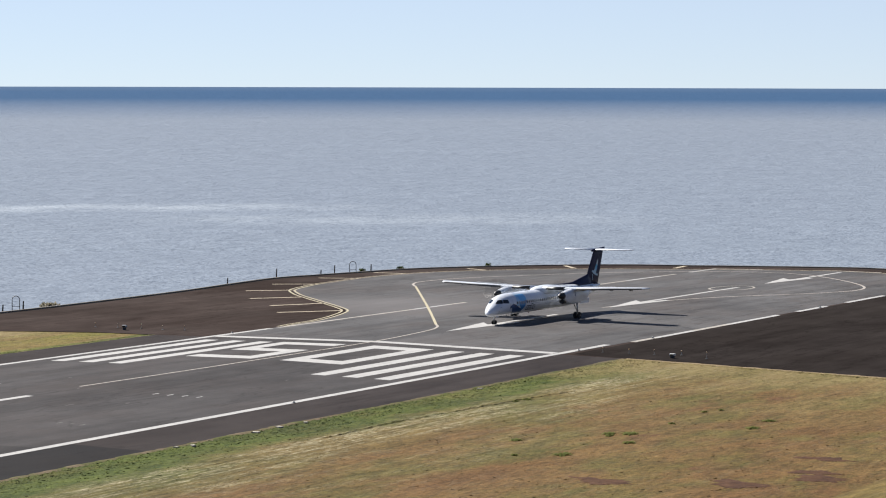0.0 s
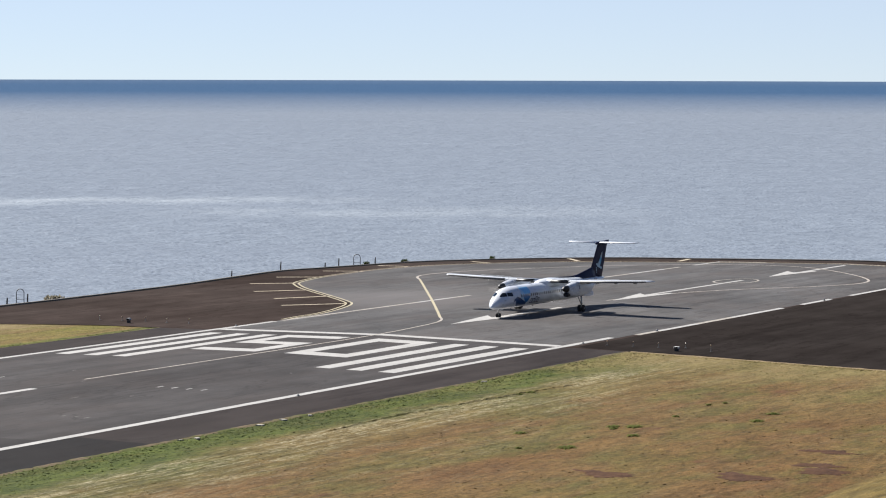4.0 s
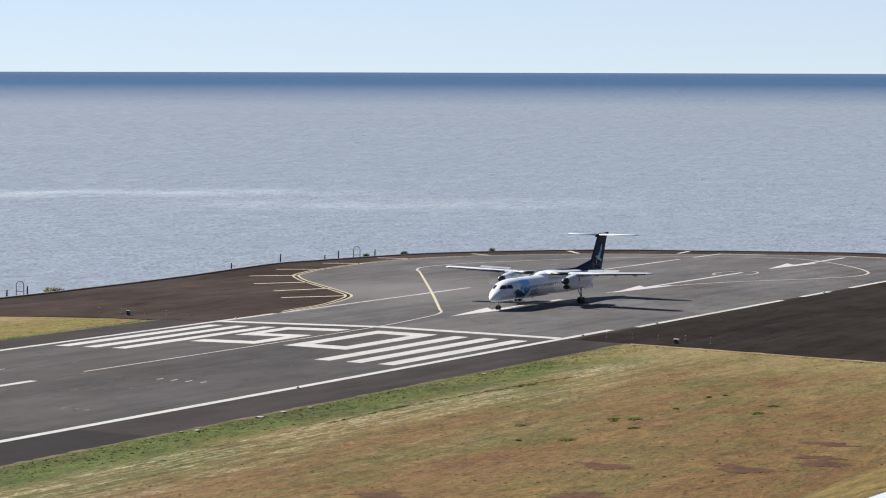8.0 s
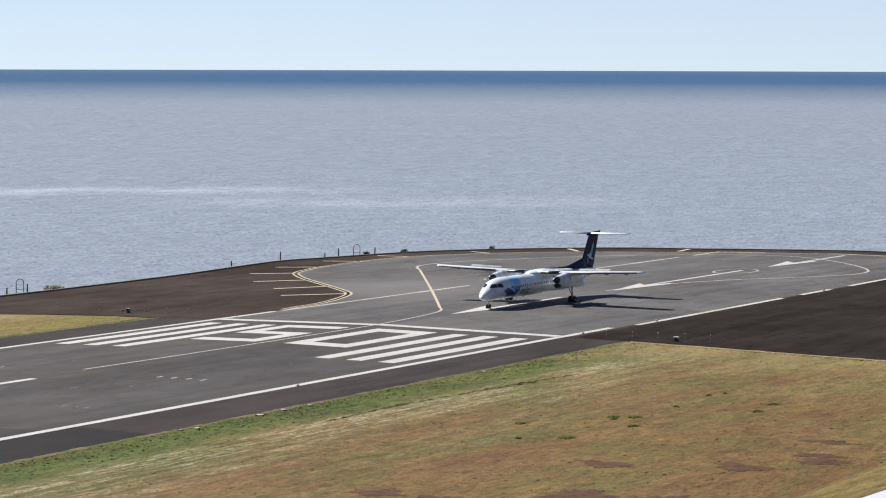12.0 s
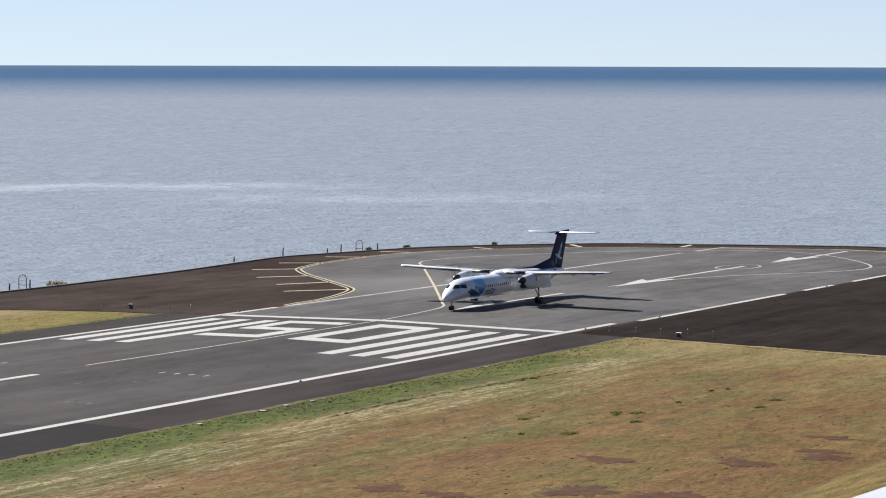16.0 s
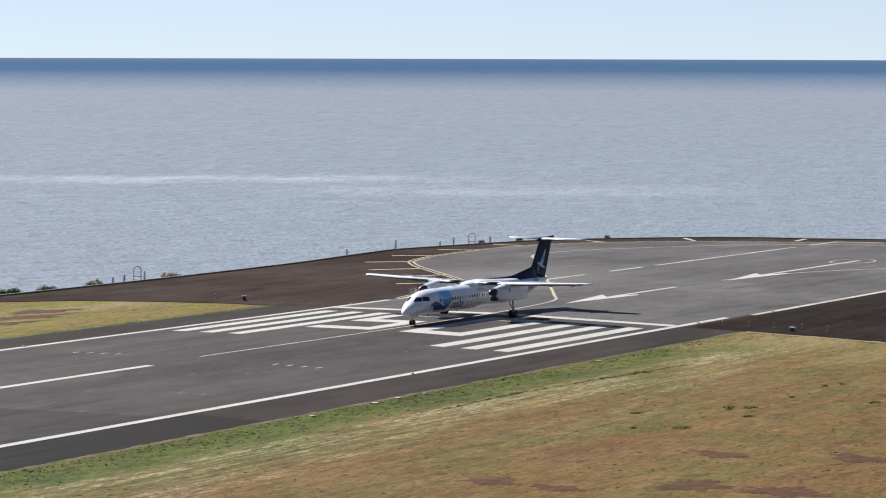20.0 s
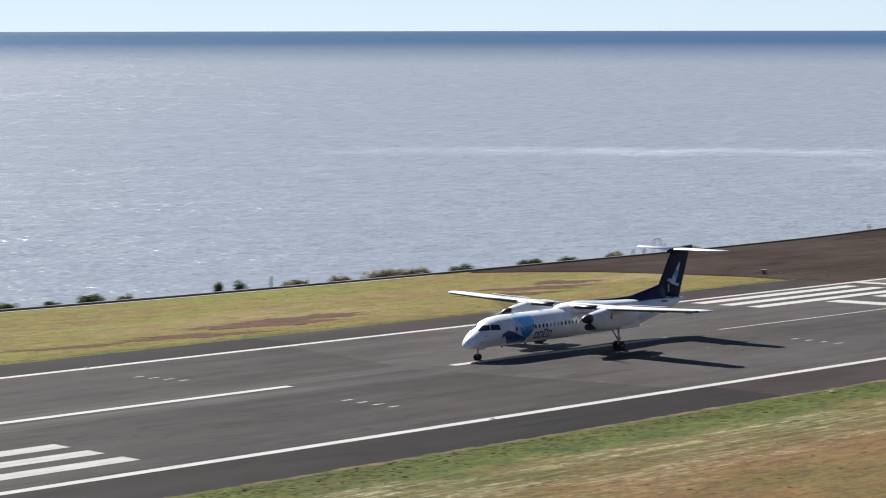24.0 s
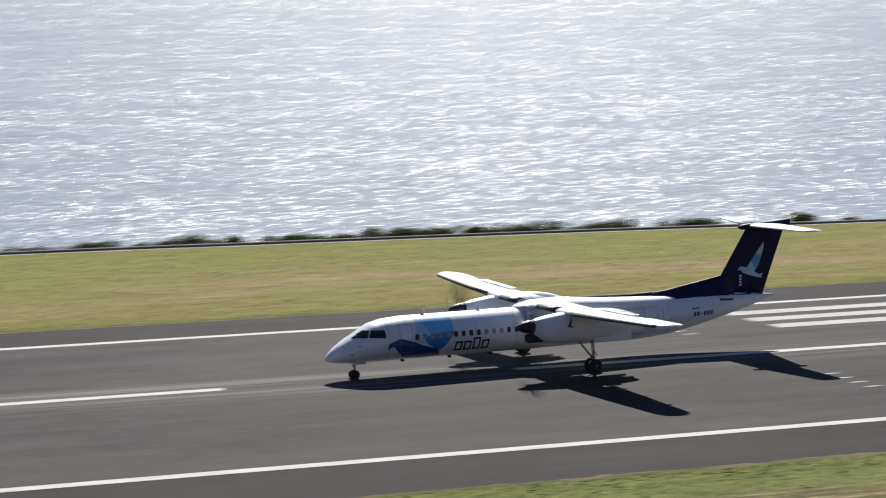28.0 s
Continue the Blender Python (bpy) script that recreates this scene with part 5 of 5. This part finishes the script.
def light_box(x, y, mat_top, label, w, h):
    ob = new("beacon_box")
    ob.location = (x, y, hill_z(x, y) + 0.05)
    part("pedestal", box_bm(-w * 0.28, w * 0.28, -w * 0.32, w * 0.32, -0.1, h * 0.55, 0.02), BOX_DARK, ob)
    part("housing", box_bm(-w * 0.35, w * 0.35, -w / 2, w / 2, h * 0.55, h, 0.05), mat_top, ob)
    part("lens", box_bm(-w * 0.35 - 0.03, -w * 0.35 - 0.002, -w * 0.35, w * 0.35, h * 0.62, h * 0.93, 0.01), GLASS, ob)
    return tagged(ob, label, "beacon")


light_box(2.0, -35.4, BOX_WHITE, "white-topped beacon box on a dark pedestal by the grass", 0.62, 0.5)
light_box(2.8, 37.7, AIR_GREY, "grey weathered beacon box standing on the asphalt", 0.55, 0.6)
for x in (-295.0, -235.0, -175.5, -115.6, -55.7, 4.3):
    for s in (-1, 1):
        ob = new("inset_light")
        ob.location = (x, s * 23.05, ground_z(23.05))
        part("rim", lathe_z([(0.014, 0.24), (0.03, 0.22), (0.05, 0.12)]), BOX_DARK, ob)
        part("lens", lathe_z([(0.05, 0.10), (0.13, 0.09), (0.17, 0.05)]), AIR_GREY, ob)
        tagged(ob, "small dark flush runway edge light in the paint line", "runway light", "edge lights")
for x, y in ((22.8, -23.8), (78.2, -23.9)):
    ob = new("inset_light")
    ob.location = (x, y, ground_z(y))
    part("rim", lathe_z([(0.014, 0.26), (0.03, 0.24), (0.05, 0.12)]), BOX_DARK, ob)
    part("lens", lathe_z([(0.05, 0.11), (0.2, 0.10), (0.25, 0.05)]), AIR_GREY, ob)
    tagged(ob, "small dark flush runway edge light in the paint line", "runway light", "edge lights")

# pale parapet on the hillside below the viewpoint
EDGE_A, EDGE_B = Vector((-249.819, -145.846, 25.049)), Vector((-249.689, -146.174, 25.176))
_along = (EDGE_B - EDGE_A).normalized()


def build_parapet():
    a, b = EDGE_A - _along * 0.2, EDGE_B + _along * 1.2
    n = Vector((-0.92, -0.39, 0)).normalized()
    rings = []
    for p in (a, b):
        z0 = hill_z(p.x, p.y) - 0.4
        rings.append([tuple(p), tuple(p + n * 0.35), (p.x + n.x * 0.35, p.y + n.y * 0.35, z0), (p.x, p.y, z0)])
    bm = loft(rings)
    bmesh.ops.bevel(bm, geom=bm.edges[:], offset=0.02, segments=2, affect="EDGES", profile=0.5)
    tagged(link_bm("parapet", bm, PALE_RAIL), "pale painted parapet end on the hillside", "parapet", kind="structure")


build_parapet()


# ---- grass ----
def tufts(name, count, place, height, mat, seed, label, width=0.16):
    """Low ragged tussocks, too many to count: one object."""
    r = np.random.default_rng(seed)
    pts = np.array(place(r, count))
    n, k = len(pts), 6
    rad = width * r.uniform(0.5, 1.7, n)
    h = height * r.uniform(0.4, 1.5, n)
    z = -0.0129 * np.minimum(np.abs(pts[:, 1]), 30) - 0.075
    ang = 2 * np.pi * np.arange(k) / k + r.uniform(0, 1, (n, 1))
    rag = rad[:, None] * r.uniform(0.55, 1.3, (n, k))
    rim = np.stack([pts[:, :1] + rag * np.cos(ang), pts[:, 1:] + 0.8 * rag * np.sin(ang), np.repeat(z[:, None], k, 1)], 2)
    tip = np.c_[pts + r.normal(0, 0.35, (n, 2)) * rad[:, None], z + 0.02 + h]
    v = np.concatenate([rim, tip[:, None, :]], 1).reshape(-1, 3)
    base = (np.arange(n) * (k + 1))[:, None]
    j = np.arange(k)
    f = np.stack([base + j, base + (j + 1) % k, base + k + 0 * j], 2).reshape(-1, 3)
    me = bpy.data.meshes.new(name)
    me.from_pydata(v.tolist(), [], f.tolist())
    me.shade_smooth()
    me.materials.append(mat)
    return tagged(new(name, me), label, "grass", kind="stuff")


def near_field(r, n):
    x = r.uniform(-240, -1, n)
    y = -31.0 - 62 * r.uniform(0, 1, n) ** 1.1
    keep = x < -1.5 - (-y - 31) * 0.2
    return np.c_[x, y][keep]


def near_edge(r, n):
    x = r.uniform(-260, -1, n)
    y = -30.55 - np.abs(r.normal(0, 2.4, n))
    return np.c_[x, y]


def corner_edge(r, n):
    t = r.uniform(0, 1, n)
    return np.c_[-1.2 - 6.0 * t - np.abs(r.normal(0, 0.5, n)), -31.5 - 32 * t]


def far_field(r, n):
    x = r.uniform(-260, -2, n)
    y = r.uniform(31.2, 78, n)
    lim = np.interp(x, [-260, -208, -125, -40, 0], [80, 77.5, 70.5, 66, 66])
    keep = (y < lim - 0.5) & (x < -2 - np.maximum(0, y - 36) * 0.55)
    return np.c_[x, y][keep]


def far_edge(r, n):
    return np.c_[r.uniform(-260, -1, n), 30.65 + np.abs(r.normal(0, 0.8, n))]


tufts("dry_grass", 22000, near_field, 0.030, GRASS, 1, "low tussocks of dry ochre grass on the slope", 0.20)
tufts("green_grass", 15000, near_edge, 0.050, GRASS, 2, "low green grass clumps along the runway's edge", 0.20)
tufts("pale_grass", 1200, corner_edge, 0.06, GRASS, 3, "pale dry grass at the asphalt's edge", 0.20)
tufts("sea_side_grass", 12000, far_field, 0.035, GRASS, 4, "mixed green grass before the sea wall", 0.22)
tufts("sea_side_verge", 3000, far_edge, 0.04, GRASS, 5, "green grass along the far runway edge", 0.20)


def weed(x, y, w, seed):
    """A low mat of leaves spreading from one crown."""
    r = random.Random(seed)
    verts, faces = [(0.0, 0.0, 0.05)], []
    for k in range(int(34 * w)):
        a, d = r.uniform(0, 2 * math.pi), w * math.sqrt(r.random()) * r.uniform(0.4, 0.75)
        tip = Vector((d * math.cos(a), d * 0.75 * math.sin(a), r.uniform(0.0, 0.03)))
        side = Vector((-math.sin(a), math.cos(a), 0)) * r.uniform(0.06, 0.13)
        mid = tip * 0.72 + Vector((0, 0, r.uniform(0.05, 0.10)))
        i = len(verts)
        verts += [tuple(mid - side), tuple(tip), tuple(mid + side)]
        faces += [(0, i, i + 2), (i, i + 1, i + 2)]
    ob = raw("weed_patch", verts, faces, LEAVES_WEED)
    ob.location = (x, y, hill_z(x, y))
    return tagged(ob, "low bright green weeds in the dry grass", "plant", "weeds in the dry grass")


LEAVES_WEED = island_mat("weed_leaves", ((0.0, (0.10, 0.125, 0.025)), (1.0, (0.20, 0.215, 0.06))))
for k, (x, y, w) in enumerate([(-61.4, -57.4, 1.6), (-60.5, -59.0, 2.0), (-62.6, -58.0, 1.0), (-66.0, -61.3, 1.5), (-75.2, -59.8, 2.2), (-77.4, -56.7, 0.8), (-52.3, -59.1, 0.9), (-46.5, -65.7, 1.4), (-52.0, -66.4, 1.7), (-43.0, -58.2, 0.8), (-41.0, -58.9, 0.7), (-41.7, -39.7, 1.4), (-43.6, -39.6, 0.9), (-69.0, -52.6, 1.5)]):
    weed(x, y, w, 300 + k)


def turf_ridge(points, seed):
    """The ragged lip where the mower stopped."""
    r = random.Random(seed)
    path = smooth_path(points, 0.5)
    verts, faces = [], []
    for i, q in enumerate(path):
        n = side_of(path, i)
        h = 0.10 * r.uniform(0.3, 1.4)
        for d, z in ((-0.30, -0.02), (-0.05, h), (0.10, h * 0.9), (0.7, -0.02)):
            c = q + n * (d + r.uniform(-0.06, 0.06))
            verts.append((c.x, c.y, hill_z(c.x, c.y) + z))
    for i in range(len(path) - 1):
        for k in range(3):
            a = 4 * i + k
            faces.append((a, a + 4, a + 5, a + 1))
    return tagged(raw("turf_ridge", verts, faces, GRASS), "ragged lip of uncut turf along the mown strip", "grass", kind="structure")


turf_ridge([(-75, -38.2), (-63.7, -37.9), (-52.6, -38.6), (-41, -39.5), (-33, -40.4)], 21)


def bare_patch(x, y, a, b, seed):
    """A low mound of bare reddish soil."""
    r = random.Random(seed)
    n, rows = 72, []
    rag = [1 + r.uniform(-0.22, 0.22) for _ in range(n)]
    for s, h in ((1.0, -0.02), (0.8, 0.02), (0.5, 0.035), (0.15, 0.04)):
        rows.append([(a * s * rag[k] * math.cos(t) * (1 + 0.25 * math.sin(3 * t + seed) + 0.15 * math.sin(7 * t + 2 * seed)), b * s * rag[k] * math.sin(t) * (1 + 0.25 * math.cos(2 * t + seed) + 0.15 * math.cos(5 * t)), h + r.uniform(-0.008, 0.008)) for k, t in ((k, 2 * math.pi * k / n) for k in range(n))])
    ob = link_bm("bare_soil", loft(rows), SOIL, None, "", True)
    ob.location, ob.rotation_euler = (x, y, hill_z(x, y)), (0, 0, radians(-12))
    return tagged(ob, "bare reddish brown soil patch in the dry grass", "soil", "bare soil patches")


def soil_mat():
    m = Mat("bare_red_soil", rough=0.95, spec=0.1)
    a = m.noise(1.2, 6, 0.7)
    m.set("Base Color", m.ramp(a, (0.3, (0.034, 0.015, 0.009)), (0.7, (0.10, 0.050, 0.026))))
    m.bump(a, 0.8, 0.1)
    return m.m


SOIL = soil_mat()
for k, (x, y, a, b) in enumerate([(-101.3, -73.6, 1.6, 2.6), (-100.6, -79.6, 1.4, 3.2), (-106.8, -61.0, 1.0, 1.8), (-106.9, -66.0, 0.8, 1.5), (-86.8, -68.6, 0.9, 2.2), (-83.4, -78.0, 1.0, 2.6), (-78.0, -82.2, 1.0, 2.4), (-75.2, -80.6, 0.8, 2.0), (-67.6, -78.5, 0.7, 2.2),
                                  (-92.0, 36.6, 5.0, 1.6), (-79.0, 39.8, 5.5, 2.2), (-70.0, 41.0, 4.0, 1.8), (-106.0, 37.4, 4.0, 1.2), (-30.0, 46.0, 4.5, 2.4), (-38.0, 43.0, 4.0, 1.6), (-22.0, 49.0, 3.0, 2.0)]):
    bare_patch(x, y, a * 1.7, b * 1.1, k)


def edge_stone(x, y, w, seed):
    """A flat pale stone lying in the grass by the asphalt."""
    r = random.Random(seed)
    bm = box_bm(-w * 0.35, w * 0.35, -w / 2, w / 2, -0.05, 0.055, 0.02)
    for v in bm.verts:
        v.co += Vector((r.uniform(-0.04, 0.04), r.uniform(-0.04, 0.04), r.uniform(-0.015, 0.015)))
    ob = link_bm("edge_stone", bm, PALE_STONE)
    ob.location, ob.rotation_euler = (x, y, ground_z(y)), (0, 0, r.uniform(0, 3))
    return tagged(ob, "flat pale stone lying in grass beside the asphalt", "stone", "stones along the runway edge")


PALE_STONE = plain("pale_stone", (0.42, 0.39, 0.33), 0.9, dirt=0.3, scale=3)
for k, (x, w) in enumerate([(-71.1, 0.7), (-75.2, 0.6), (-84.9, 0.5), (-86.4, 0.4), (-67.3, 0.4), (-35.9, 0.5)]):
    edge_stone(x, -31.2 - 0.3 * (k % 3), w, 700 + k)


# ---- everything that moves ----
ROLL = [
    (0, 28.1, 0.0, 0.2), (8, 28.1, 0.0, 0.2), (8.5, 28.02, 0.0, 0.2), (9, 27.85, 0.0, 0.2), (9.5, 27.65, 0.02, 0.2), (10, 27.42, 0.06, 0.2), (10.5, 27.2, 0.1, 0.2), (11, 26.92, 0.17, 0.2),
    (11.5, 26.58, 0.24, 0.2), (12, 26.1, 0.29, 0.2), (12.5, 25.5, 0.33, 0.2), (14.5, 21.58, 0.47, 0.2), (15, 20.14, 0.52, 0.2), (15.5, 18.42, 0.57, 0.2), (16, 16.55, 0.63, 0.2), (16.5, 14.2, 0.66, 0.2),
    (17, 11.32, 0.71, 0.2), (17.5, 8.1, 0.77, 0.2), (18, 4.1, 0.82, 0.2), (18.5, -0.2, 0.88, 0.2), (19, -5.08, 0.95, 0.2), (19.5, -10.7, 1.01, 0.3), (20, -17.06, 1.07, 0.45), (20.5, -24.25, 1.1, 0.6),
    (22.5, -57.9, 1.05, 1.5), (23, -68.5, 1.0, 1.7), (23.5, -78.7, 1.03, 2.05), (24, -90.4, 1.05, 2.5), (24.5, -102.2, 0.98, 2.8), (25, -115.2, 0.8, 3.05), (25.5, -127.9, 0.8, 3.25), (26, -141.75, 1.0, 3.4),
    (26.5, -155.8, 0.97, 3.75), (27, -171.35, 0.97, 4.4), (27.5, -186.5, 0.85, 5.1), (28, -203.5, 0.6, 5.6),
]


def travelled(t):
    """How far the airliner has rolled since it stood at the line."""
    return 28.1 - float(np.interp(t, [r[0] for r in ROLL], [r[1] for r in ROLL]))


def motions():
    steps = [k / FPS for k in range(28 * FPS + 1)]
    walk(plane, [(t, pose(x, y, -0.03, 0, 0, turn)) for t, x, y, turn in ROLL])
    for prop, y in PROPS:
        spin = 89 if y < 0 else 88
        walk(prop, [(t, pose(9.42, y, 3.12, spin * k % 360, 0, 0)) for k, t in enumerate(steps)])
    for wheel, x, y, z, r in WHEELS:
        turn, last, rows = 0.0, 0.0, [(0.0, pose(x, y, z))]
        for t in steps:
            if t < 8.4:
                continue
            d = travelled(t)
            turn -= min(80.0, math.degrees((d - last) / r))
            last = d
            rows.append((t, pose(x, y, z, 0, turn, 0)))
        walk(wheel, rows)
    for ob, x, y, z in SPOILERS:
        walk(ob, [(t, pose(x, y, z, 0, a, 0)) for t, a in ((0, 0), (3.9, 0), (4.6, -24), (15.2, -24), (15.9, 0), (28, 0))])


motions()
